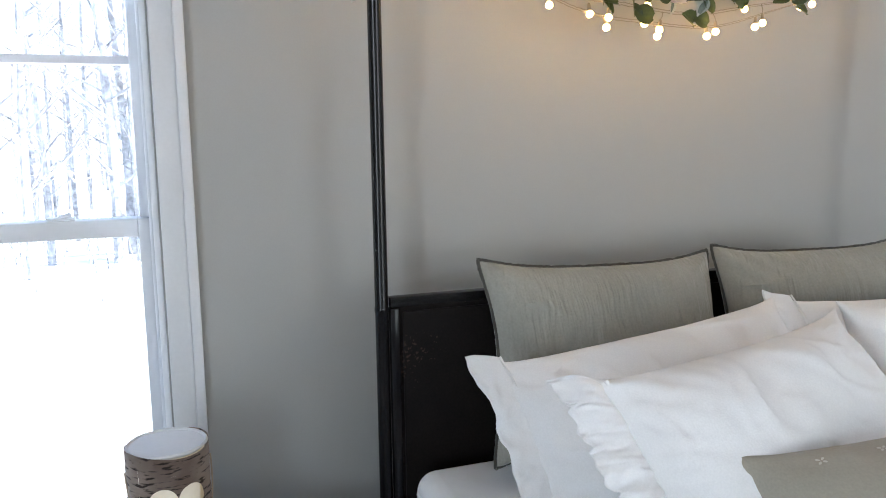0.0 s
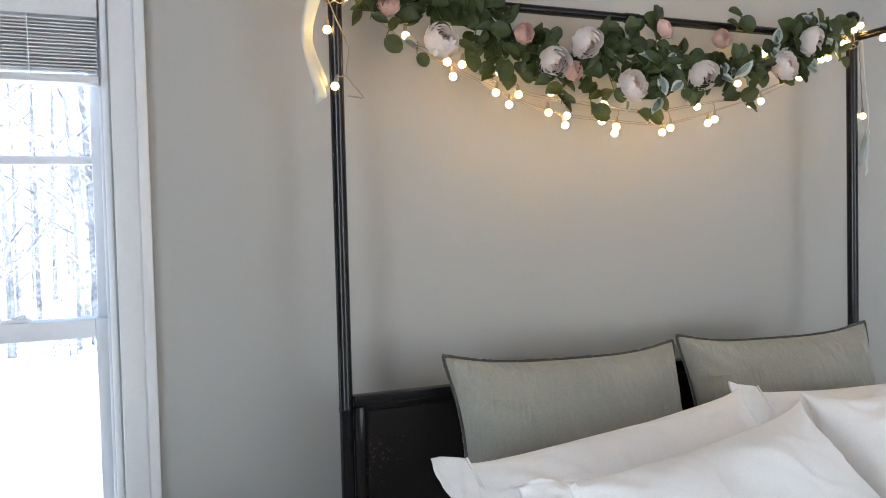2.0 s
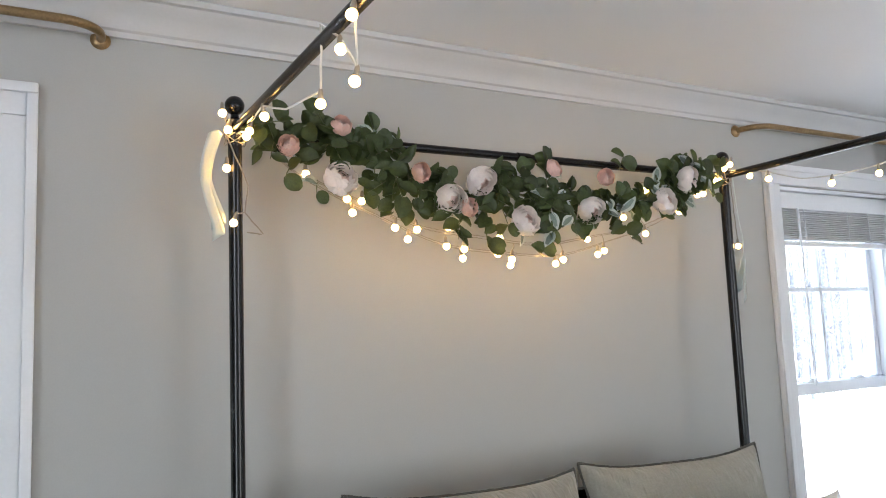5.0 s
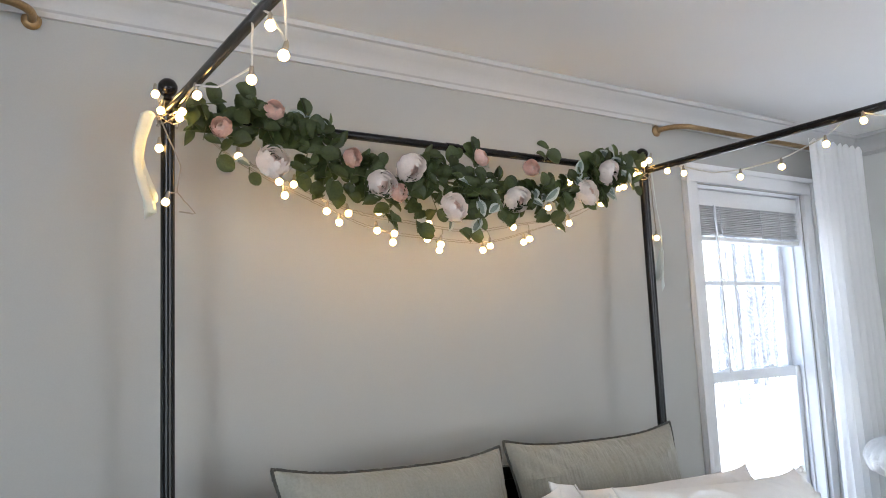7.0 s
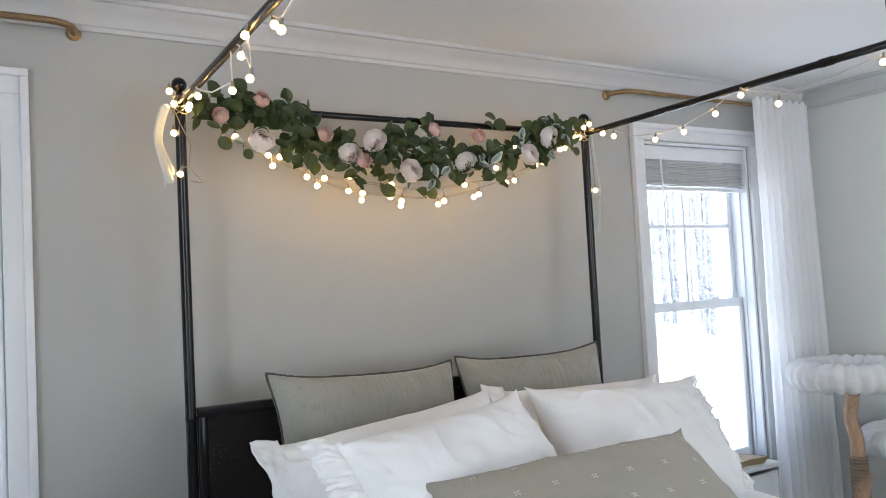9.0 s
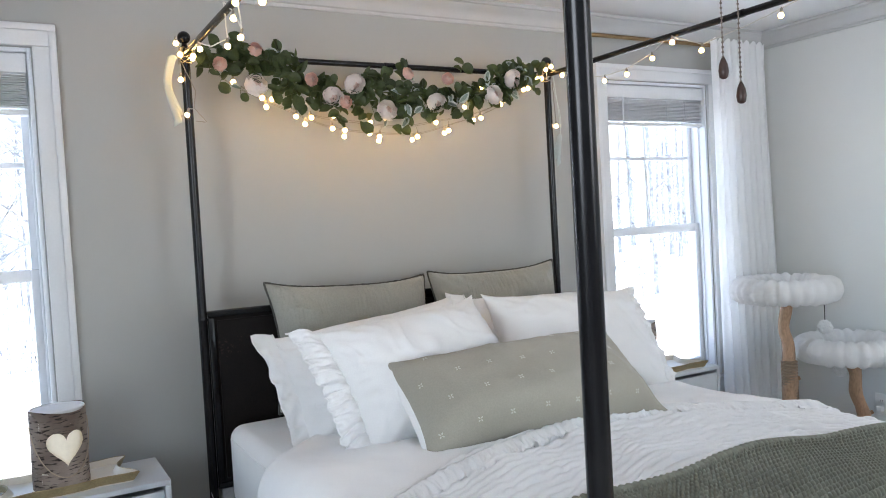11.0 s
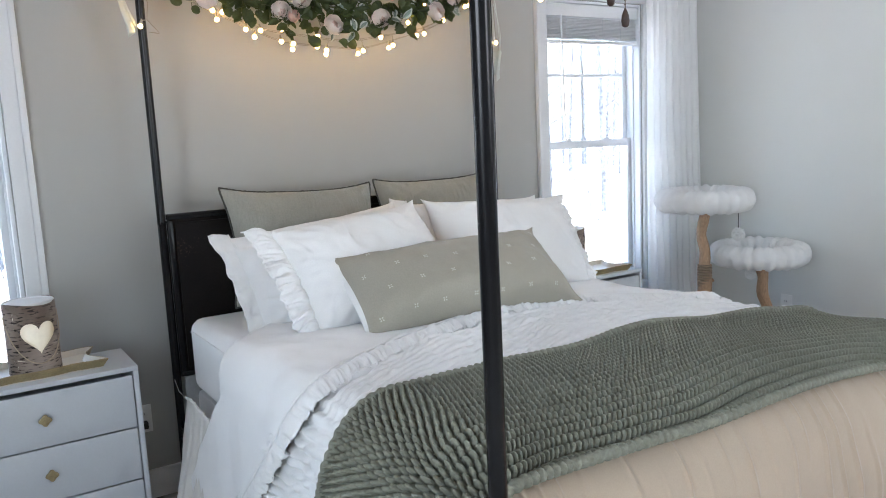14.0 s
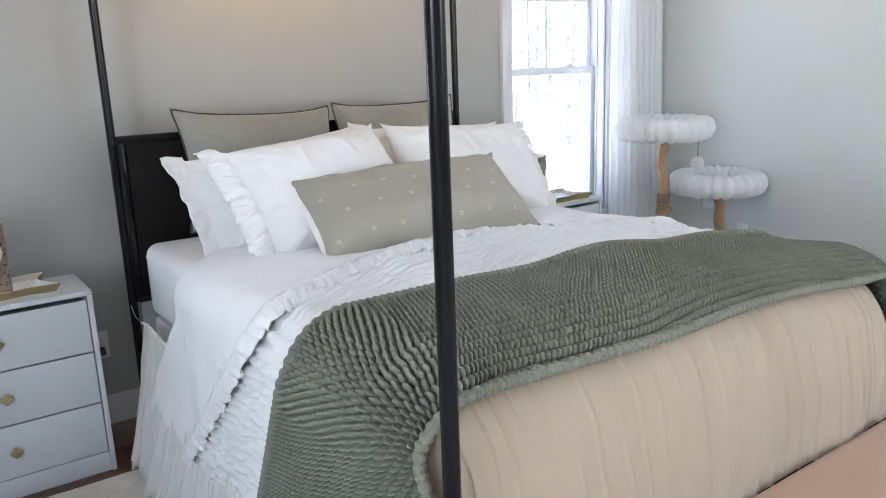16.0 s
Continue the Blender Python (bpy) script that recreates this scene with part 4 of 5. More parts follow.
def birch_bark():
    m, t, p, link = nodes("birch_bark")
    n = t.nodes
    co, mp = n.new("ShaderNodeTexCoord"), n.new("ShaderNodeMapping")
    mp.inputs["Scale"].default_value = (1, 1, 6.0)
    link.new(co.outputs["Object"], mp.inputs[0])
    a, b = n.new("ShaderNodeTexNoise"), n.new("ShaderNodeTexNoise")
    a.inputs["Scale"].default_value, a.inputs["Detail"].default_value = 26, 5
    b.inputs["Scale"].default_value, b.inputs["Detail"].default_value = 5, 4
    link.new(mp.outputs[0], a.inputs["Vector"])
    link.new(co.outputs["Object"], b.inputs["Vector"])
    r1, r2 = n.new("ShaderNodeValToRGB"), n.new("ShaderNodeValToRGB")
    r1.color_ramp.elements[0].position, r1.color_ramp.elements[1].position = 0.56, 0.62
    r1.color_ramp.elements[0].color, r1.color_ramp.elements[1].color = (1, 1, 1, 1), (0.10, 0.08, 0.07, 1)
    r2.color_ramp.elements[0].color, r2.color_ramp.elements[1].color = (0.13, 0.09, 0.07, 1), (0.40, 0.33, 0.28, 1)
    r2.color_ramp.elements[0].position, r2.color_ramp.elements[1].position = 0.35, 0.65
    link.new(a.outputs[0], r1.inputs[0])
    link.new(b.outputs[0], r2.inputs[0])
    mix = n.new("ShaderNodeMix")
    mix.data_type, mix.blend_type = "RGBA", "MULTIPLY"
    mix.inputs[0].default_value = 1.0
    link.new(r2.outputs[0], mix.inputs[6])
    link.new(r1.outputs[0], mix.inputs[7])
    link.new(mix.outputs[2], p.inputs["Base Color"])
    bp = n.new("ShaderNodeBump")
    bp.inputs["Distance"].default_value = 0.004
    link.new(a.outputs[0], bp.inputs["Height"])
    link.new(bp.outputs[0], p.inputs["Normal"])
    p.inputs["Roughness"].default_value = 0.8
    return m


M_BIRCH = birch_bark()
M_WAX = surface("ivory_wax", (0.86, 0.82, 0.72), 0.5, var=0.05, scale=20, fine=80, bump=0.05)
M_WAX.node_tree.nodes["Principled BSDF"].inputs["Emission Color"].default_value = (1.0, 0.78, 0.42, 1)
M_WAX.node_tree.nodes["Principled BSDF"].inputs["Emission Strength"].default_value = 0.035
M_TWINE = surface("twine", (0.42, 0.33, 0.24), 0.9, var=0.2, scale=60, fine=400)
M_LINER = surface("white_liner", (0.74, 0.74, 0.74), 0.6, var=0.03)


def candle_holder(x, y, z, turn):
    """A bark-covered cylinder with a heart cut through its side and a candle in it."""
    R1, H = 0.083, 0.245
    s = empty("candle_holder", "birch bark candle holder with a heart-shaped opening and twine handle", "candle holder", "candle holders", (x, y, z), turn)
    heart = []
    for i in range(64):
        a = 2 * math.pi * i / 64
        hx = 16 * math.sin(a) ** 3
        hz = 13 * math.cos(a) - 5 * math.cos(2 * a) - 2 * math.cos(3 * a) - math.cos(4 * a)
        heart.append((hx / 17 * 0.062, hz / 17 * 0.064 + 0.136))
    # a rectangle round the heart, met ray by ray
    lim_a, z_lo, z_hi = R1 * 0.95, 0.055, 0.205
    frame_ = []
    for hx, hz in heart:
        dx, dz = hx, hz - 0.130
        k = min((lim_a / abs(dx)) if abs(dx) > 1e-9 else 1e9, ((z_hi - 0.130) / dz) if dz > 1e-9 else 1e9, ((z_lo - 0.130) / dz) if dz < -1e-9 else 1e9)
        frame_.append((dx * k, 0.130 + dz * k))

    def shell(name, rad, material, label, ripple):
        bm = bmesh.new()

        def vert(a, zz):
            r_ = rad + ripple * wob(a * 40, zz * 60, 2) + ripple * 0.8 * wob(a * 9, zz * 12, 5)
            an = a / R1 - math.pi / 2
            return bm.verts.new((r_ * math.cos(an), r_ * math.sin(an), zz + (0.006 * math.sin(an * 2 + 1) if zz > H - 0.02 else 0)))
        rings = [[vert(lerp(hx, fx, t), lerp(hz, fz, t)) for (hx, hz), (fx, fz) in zip(heart, frame_)] for t in (0, 0.15, 0.4, 0.7, 1.0)]
        for a, b in zip(rings, rings[1:]):
            for i in range(64):
                bm.faces.new((a[i], a[(i + 1) % 64], b[(i + 1) % 64], b[i]))
        cir = 2 * math.pi * R1

        def sheet_(a0, a1, za, zb, na, nz):
            g = [[vert(lerp(a0, a1, i / na), lerp(za, zb, j / nz)) for i in range(na + 1)] for j in range(nz + 1)]
            for j in range(nz):
                for i in range(na):
                    bm.faces.new((g[j][i], g[j][i + 1], g[j + 1][i + 1], g[j + 1][i]))
        sheet_(lim_a, cir - lim_a, z_lo, z_hi, 40, 12)
        sheet_(-lim_a, cir - lim_a, 0.0, z_lo, 64, 5)
        sheet_(-lim_a, cir - lim_a, z_hi, H, 64, 4)
        bmesh.ops.remove_doubles(bm, verts=bm.verts, dist=0.0005)
        return part(name, bm, material, s, label)
    shell("bark", R1, M_BIRCH, "", 0.0016)
    part("frosted_cup", lathe(bmesh.new(), [(R1 - 0.010, 0.009), (R1 - 0.009, H - 0.010), (R1 - 0.013, H - 0.010), (R1 - 0.015, H - 0.040), (R1 - 0.030, H - 0.046), (0.001, H - 0.044)], 48), M_WAX, s, "ivory wax candle filling")
    part("rim", lathe(bmesh.new(), [(R1 - 0.009, H - 0.008), (R1 - 0.009, H + 0.002), (R1 - 0.004, H + 0.004), (R1 - 0.001, H)], 48), M_LINER, s)
    part("base", lathe(bmesh.new(), [(R1 - 0.007, 0.0), (R1 - 0.007, 0.008), (0.001, 0.008)], 32), M_LINER, s)
    part("candle_wick", lathe(bmesh.new(), [(0.0012, H - 0.046), (0.0012, H - 0.034), (0.0004, H - 0.032)], 8), M_TWINE, s)
    pts = [((R1 + 0.003) * math.sin(a), -(R1 + 0.003) * math.cos(a), 0.205 - 0.165 * math.cos(a * math.pi / 2 / 1.5) ** 0.8 if abs(a) < 1.5 else 0.205) for a in [lerp(-1.5, 1.5, k / 40) for k in range(41)]]
    part("twine_handle", tube(bmesh.new(), pts, 0.0018, 6), M_TWINE, s)
    return s


candle_holder(-0.008, 1.700, 0.701, 12)
candle_holder(2.455, 1.665, 0.701, -50)

# ---- curtain and rods ----
M_ROD = surface("antique_brass_rod", (0.30, 0.20, 0.10), 0.35, 0.85, var=0.25, scale=18, fine=160, bump=0.1)
M_SHEER = weave("white_voile", (0.94, 0.95, 0.96), crinkle=20, crinkle_depth=0.003, translucent=0.5, sheen=0.0)


def rod(x0, x1, label, z=2.345):
    s = empty("curtain_rod", label, "curtain rod", "curtain rods")
    out = 0.105
    pts = []
    for k in range(13):
        a = math.pi / 2 * k / 12
        pts.append((x0 + 0.09 - 0.09 * math.cos(a), YW - 0.015 - (out - 0.015) * math.sin(a) ** 0.8, z))
    n = 8
    pts += [(lerp(x0 + 0.1, x1 - 0.1, k / n), YW - out, z) for k in range(n + 1)]
    for k in range(13):
        a = math.pi / 2 * (1 - k / 12)
        pts.append((x1 - 0.09 + 0.09 * math.cos(a), YW - 0.015 - (out - 0.015) * math.sin(a) ** 0.8, z))
    part("pole", tube(bmesh.new(), pts, 0.0105, 12), M_ROD, s)
    for xx in (x0, x1):
        bm = lathe(bmesh.new(), [(0.022, 0.0), (0.023, 0.004), (0.018, 0.010), (0.012, 0.014)], 20)
        bmesh.ops.transform(bm, matrix=pose(xx, YW - 0.0005, z, 90), verts=bm.verts)
        part("wall_flange", bm, M_ROD, s)
    return s


rod(-1.05, 0.212, "antique brass wraparound curtain rod over the window", 2.358)
rod(2.398, 3.70, "antique brass wraparound curtain rod carrying a white curtain")
cur = empty("curtain", "sheer white curtain panel hanging in soft folds", "curtain")
g = []
for j in range(60):
    t = j / 59
    row = []
    for i in range(260):
        k = i / 259
        x = lerp(3.245, 3.69, k) + (0.02 + 0.06 * k) * t ** 1.4
        ph = 2 * math.pi * 8.5 * (k + 0.02 * wob(k * 5, t * 1.5, 2)) + 0.5 * wob(k * 7, t, 4)
        a = lerp(0.014, 0.030, min(1, t * 1.6)) * (0.75 + 0.5 * wob(k * 6, t * 0.8, 8))
        row.append((x + 0.4 * a * math.cos(ph), YW - 0.128 + a * math.sin(ph) + 0.008 * wob(k * 20, t * 3, 1), lerp(2.375, 0.015, t) + (0.008 * math.sin(ph * 2) if j == 0 else 0)))
    g.append(row)
grid_part("panel", g, M_SHEER, cur)

# ---- garland ----
M_LEAF = surface("eucalyptus_leaf", (0.050, 0.072, 0.021), 0.5, var=0.25, scale=40, fine=160, bump=0.2, depth=0.0006, random_tint=0.4, translucent=0.28)
M_DUSTY = surface("dusty_leaf", (0.17, 0.22, 0.19), 0.8, var=0.25, scale=60, fine=220, bump=0.2, depth=0.0006, random_tint=0.2, translucent=0.1)
M_PALE = surface("pale_leaf_edge", (0.42, 0.46, 0.42), 0.8, var=0.2, scale=60, fine=220)
M_STEM = surface("green_stem", (0.10, 0.11, 0.05), 0.7, var=0.2)
M_ROSE = surface("blush_white_petal", (0.88, 0.80, 0.75), 0.75, var=0.06, scale=40, fine=200, bump=0.1, depth=0.0005, translucent=0.15)
M_HEART = surface("rose_heart_petal", (0.78, 0.60, 0.53), 0.75, var=0.10, scale=40, fine=200, bump=0.1, depth=0.0005, translucent=0.1)
M_ROSE2 = surface("pink_petal", (0.78, 0.53, 0.45), 0.75, var=0.10, scale=40, fine=200, bump=0.1, depth=0.0005, translucent=0.15)


def leaf_mesh(name, length, width, cup, material, tip=0.0):
    me_rows = []
    for j in range(7):
        t = j / 6
        wd = width * math.sin(math.pi * (0.04 + 0.92 * t)) ** (0.55 if not tip else 0.9) * (1 - tip * t * 0.4)
        me_rows.append([(wd * k, length * t, -cup * length * (t - 0.2) ** 2 + cup * 0.9 * width * k * k) for k in (-1, -0.5, 0, 0.5, 1)])
    co = np.array(me_rows)
    verts = co.reshape(-1, 3).tolist()
    faces = [(j * 5 + i, j * 5 + i + 1, j * 5 + i + 6, j * 5 + i + 5) for j in range(6) for i in range(4)]
    me = bpy.data.meshes.new(name)
    me.from_pydata(verts, [], faces)
    me.polygons.foreach_set("use_smooth", [True] * len(faces))
    me.materials.append(material)
    if material is M_DUSTY:
        me.materials.append(M_PALE)
        me.polygons.foreach_set("material_index", [1 if i in (0, 3) or j == 5 else 0 for j in range(6) for i in range(4)])
    return me


def rose_mesh(name, r, material, seed):
    """A full peony: nested cups of petals, each wrapping over the heart, the inner ones tight."""
    rnd = random.Random(seed)
    bm = bmesh.new()
    heart = 0
    for ring, (n, rad, top) in enumerate(((3, 0.20, 8), (4, 0.33, 16), (5, 0.48, 27), (6, 0.64, 34), (6, 0.80, 41), (7, 0.94, 52), (7, 1.04, 66))):
        for k in range(n):
            a0 = 2 * math.pi * (k + 0.5 * (ring % 2)) / n + rnd.uniform(-0.22, 0.22)
            end = math.radians(top + rnd.uniform(-8, 10))
            g = []
            for j in range(6):
                t = j / 5
                row = []
                for i in range(7):
                    s = i / 6 * 2 - 1
                    a = a0 + s * (math.pi / n) * 1.4
                    fall = lerp(2.5, end + 0.45 * s * s, t)
                    rr = r * rad * (1 + 0.05 * math.sin(3 * s + k) + (0.10 * t ** 4 if ring > 2 else 0))
                    row.append(bm.verts.new((rr * math.sin(fall) * math.cos(a), rr * math.sin(fall) * math.sin(a), 0.88 * rr * math.cos(fall) + 0.10 * r * (1 - rad) + 0.03 * r * math.sin(4 * a + ring) * t)))
                g.append(row)
            for j in range(5):
                for i in range(6):
                    bm.faces.new((g[j][i], g[j][i + 1], g[j + 1][i + 1], g[j + 1][i]))
            heart += 30 if ring < 3 else 0
    me = bpy.data.meshes.new(name)
    bm.to_mesh(me)
    bm.free()
    me.polygons.foreach_set("use_smooth", [True] * len(me.polygons))
    me.materials.append(material)
    me.materials.append(M_HEART)
    me.polygons.foreach_set("material_index", [1 if i < heart else 0 for i in range(len(me.polygons))])
    return me


garland = empty("flower_garland", "artificial eucalyptus garland with blush roses draped under the canopy rail", "garland")
LEAVES = [leaf_mesh("leaf", 0.056, 0.0255, 0.35, M_LEAF), leaf_mesh("leaf", 0.047, 0.0225, 0.5, M_LEAF), leaf_mesh("leaf", 0.056, 0.014, 0.3, M_LEAF, 0.6), leaf_mesh("leaf", 0.058, 0.019, 0.35, M_DUSTY, 0.5)]
rnd = random.Random(12)
leaf_at = []


def garland_z(x):
    k = min(1.0, max(0.0, (x - 0.50) / 1.52))
    return 2.095 - 0.118 * math.sin(math.pi * k ** 1.2) ** 1.1 + 0.012 * math.sin(11 * x)


def spray(p, d, n, seed):
    """A sprig: a bent stem with leaves in pairs along it."""
    r_ = random.Random(seed)
    ln = 0.032 * n
    side = d.orthogonal().normalized()
    pts = [p + d * ln * k + Vector((0, 0, -0.35 * ln * k * k)) + side * 0.1 * ln * math.sin(3 * k) for k in (0, 0.33, 0.66, 1)]
    part("sprig", tube(bmesh.new(), pts, [0.0018, 0.0015, 0.0012, 0.0008], 5), M_STEM, garland)
    for k in range(2 * n):
        t = (k + 0.6) / (2 * n)
        q = pts[min(2, int(t * 3))].lerp(pts[min(3, int(t * 3) + 1)], (t * 3) % 1)
        kind = r_.choice((0, 0, 1, 1, 2)) if r_.random() > 0.12 else 3
        ang = r_.uniform(0, 6.28)
        dd = (d * r_.uniform(0.1, 0.8) + Vector((math.cos(ang), -0.35 * abs(math.sin(ang)), math.sin(ang) * 0.8 - 0.1))).normalized()
        # most blades turn their face to the room
        face = Vector((r_.uniform(-0.75, 0.75), -1, r_.uniform(-0.3, 0.85)))
        face = (face - dd * face.dot(dd)).normalized()
        rot = Matrix((dd.cross(face), dd, face)).transposed().to_4x4()
        leaf_at.append((kind, Matrix.Translation(q) @ rot @ Matrix.Diagonal((*(r_.uniform(0.60, 1.0),) * 3, 1))))


for i in range(122):
    k = (i + 0.5) / 122
    x = lerp(0.57, 1.96, k)
    base_p = Vector((x, BY - 0.035 + rnd.uniform(-0.025, 0.02), garland_z(x) + rnd.uniform(-0.032, 0.048)))
    ang = rnd.uniform(0, 6.28)
    spray(base_p, Vector((math.cos(ang) * 0.9, -0.35, math.sin(ang) * 0.75 - 0.05)).normalized(), rnd.choice((1, 2, 2, 3)), i)
part("vine", tube(bmesh.new(), [(lerp(0.50, 2.04, k / 40), BY - 0.022, garland_z(lerp(0.50, 2.04, k / 40)) + 0.01) for k in range(41)], 0.003, 6), M_STEM, garland)
# sprigs that stand up over the rail or hang low
for i, (x, z, dx, dz) in enumerate(((0.80, 2.10, 0.0, 1.0), (0.855, 2.08, 0.2, 1.0), (1.59, 2.09, 0.2, 1.0), (1.32, 2.06, 0.0, 1.0), (1.88, 2.09, 0.1, 0.8), (1.80, 2.09, 0.4, 0.8), (0.66, 2.0, -0.1, -1.0), (1.12, 1.89, 0.0, -1.0), (1.29, 1.87, 0.1, -1.0), (0.60, 2.03, -0.5, -0.6), (1.22, 1.93, 0.3, -0.8), (0.52, 2.10, 0.1, -0.6))):
    spray(Vector((x, BY - 0.045, z)), Vector((dx, -0.15, dz)).normalized(), 2 if dz > 0 else 1, 200 + i)
for kind, m in leaf_at[-300:]:
    o = new("leaf", LEAVES[kind])
    o.parent = garland
    o.matrix_local = m
verts, faces = [], []
for kind, m in leaf_at[:-300]:
    me = LEAVES[kind]
    n0 = len(verts)
    verts += [tuple(m @ v.co) for v in me.vertices]
    faces += [tuple(n0 + i for i in p.vertices) for p in me.polygons]
me = bpy.data.meshes.new("inner_foliage")
me.from_pydata(verts, [], faces)
me.polygons.foreach_set("use_smooth", [True] * len(faces))
me.materials.append(M_LEAF)
o = new("inner_foliage", me)
o.parent = garland
o["kind"] = "stuff"
WHITE = [rose_mesh("rose", 0.038, M_ROSE, s) for s in (1, 2)]
PINK = [rose_mesh("rose", 0.0235, M_ROSE2, s) for s in (3, 4)]
for i, (x, z, white, tip, turn) in enumerate(((0.705, 1.997, 1, 62, 8), (0.996, 1.964, 1, 118, -8), (1.089, 2.017, 1, 128, 12), (1.221, 1.919, 1, 72, 6), (1.446, 1.955, 1, 122, 4), (1.730, 1.997, 1, 74, 10), (1.831, 2.069, 1, 105, 24),
                                             (0.709, 2.126, 0, 66, 0), (0.581, 2.067, 0, 84, -30), (0.916, 2.028, 0, 88, 10), (1.049, 1.948, 0, 84, 14), (1.507, 2.055, 0, 78, -8), (1.324, 2.070, 0, 60, 30))):
    o = new("rose", (WHITE if white else PINK)[i % 2])
    o.parent = garland
    o["label"] = "blush-white silk peony" if white else "small pink silk rose"
    o.matrix_local = Matrix.Translation((x, BY - 0.08, z)) @ pose(0, 0, 0, tip, 0, turn)

# ---- string lights ----
M_BULB = glowing("warm_bulb", (1.0, 0.57, 0.17), 9.0)
M_WIRE = surface("clear_wire", (0.24, 0.215, 0.18), 0.35, var=0.1)
M_WIRE_PALE = surface("pale_twisted_wire", (0.62, 0.60, 0.55), 0.4, var=0.1)
lights = empty("string_lights", "clear string lights with small warm globe bulbs, switched on", "string lights")
bm = bmesh.new()
ball(bm, (0, 0, -0.0215), 0.0089, 14, 10)
BULB = part("bulb", bm, M_BULB, lights, "glowing globe bulb")
sock = part("socket", lathe(bmesh.new(), [(0.0052, -0.0135), (0.0050, -0.008), (0.0040, 0.001), (0.0018, 0.005)], 10), M_WIRE, BULB)
first_bulb = [True]


def bulb(p, swing, turn):
    m = Matrix.Translation(p) @ pose(0, 0, 0, swing, 0, turn)
    if first_bulb[0]:
        first_bulb[0] = False
        BULB.matrix_local = m
        return
    o = BULB.copy()
    scene.collection.objects.link(o)
    o.matrix_local = m
    c = sock.copy()
    scene.collection.objects.link(c)
    c.parent = o


def strand(pts, r=0.0017, material=None):
    out_ = []
    for i in range(len(pts) - 1):
        for k in range(5):
            out_.append(Vector(pts[i]).lerp(Vector(pts[i + 1]), k / 5))
    out_.append(Vector(pts[-1]))
    out_ = [p + Vector((0.002 * wob(i * 0.9, 1), 0.002 * wob(i * 0.9, 2), 0.002 * wob(i * 0.9, 3))) for i, p in enumerate(out_)]
    part("wire", tube(bmesh.new(), out_, r, 5), material or M_WIRE, lights)


def sag(a, b, depth, n=24, y=0.0):
    return [(lerp(a[0], b[0], k / n), lerp(a[1], b[1], k / n) + y * math.sin(math.pi * k / n), lerp(a[2], b[2], k / n) - depth * math.sin(math.pi * k / n) ** 0.85) for k in range(n + 1)]


# two doubled swags under the garland, the bulbs on short leads
def swag(x):
    k = (x - 0.56) / (2.0 - 0.56)
    return 2.065 - 0.232 * math.sin(math.pi * min(1.0, max(0.0, k)) ** 0.96) ** 0.92


for y_, up_, x0_, x1_ in ((BY - 0.004, 0.0, 0.56, 2.0), (BY - 0.012, 0.004, 0.56, 2.0), (BY - 0.022, 0.032, 0.66, 1.90), (BY - 0.030, 0.037, 0.66, 1.90)):
    strand([(x, y_ + 0.004 * math.sin(9 * x), swag(x) + up_ * math.sin(math.pi * (x - x0_) / (x1_ - x0_)) + 0.004 * math.sin(17 * x + 40 * up_)) for x in [lerp(x0_, x1_, k / 36) for k in range(37)]], 0.0010)
LOW = ((0.738, 1.963), (0.755, 1.930), (0.871, 1.898), (0.905, 1.869), (1.010, 1.854), (1.054, 1.823), (1.169, 1.837), (1.205, 1.807), (1.356, 1.812), (1.512, 1.841), (1.659, 1.897), (1.806, 1.968))
HIGH = ((0.780, 1.959), (0.876, 1.945), (0.923, 1.894), (1.013, 1.902), (1.062, 1.847), (1.171, 1.879), (1.211, 1.822), (1.338, 1.853), (1.380, 1.824), (1.470, 1.884), (1.463, 1.924), (1.529, 1.851), (1.616, 1.952), (1.693, 1.906), (1.835, 1.978))
INNER = ((0.636, 2.016), (1.614, 1.981), (1.705, 2.038), (1.922, 2.035), (1.947, 2.041))
for row_, (spots, y_, up_) in enumerate(((LOW, BY - 0.020, 0.0), (HIGH, BY - 0.026, 0.034), (INNER, BY - 0.03, 0.03))):
    for k, (x, z) in enumerate(spots):
        top = Vector((x, y_, z + 0.0215))
        hang = Vector((x + 0.012 * math.sin(k * 2.3), y_ + 0.008, max(top.z + 0.004, swag(x) + up_)))
        part("lead", tube(bmesh.new(), [hang, hang.lerp(top, 0.5) + Vector((0.003, 0, 0)), top + Vector((0, 0, 0.003))], 0.0012, 5), M_WIRE, lights)
        bulb(top, rnd.uniform(-14, 14), rnd.uniform(0, 360))
# round the head posts
for px, spots in ((BX, ((0.445, 2.141), (0.462, 2.105), (0.489, 2.110), (0.499, 2.093))), (BX + BW, ((2.050, 2.129), (2.091, 2.145), (2.002, 2.086), (2.030, 2.089)))):
    pts = [(px + 0.024 * math.cos(a), BY + 0.024 * math.sin(a), 2.09 + 0.012 * math.sin(a * 1.7)) for a in [k * 0.5 for k in range(38)]]
    part("wire", tube(bmesh.new(), pts, 0.0013, 5), M_WIRE, lights)
    for x, z in spots:
        bulb(Vector((x, BY - 0.03, z + 0.0215)), rnd.uniform(-20, 20), rnd.uniform(0, 360))
        part("lead", tube(bmesh.new(), [(px + 0.6 * (x - px), BY - 0.024, 2.10), (x, BY - 0.03, z + 0.026)], 0.0012, 5), M_WIRE, lights)
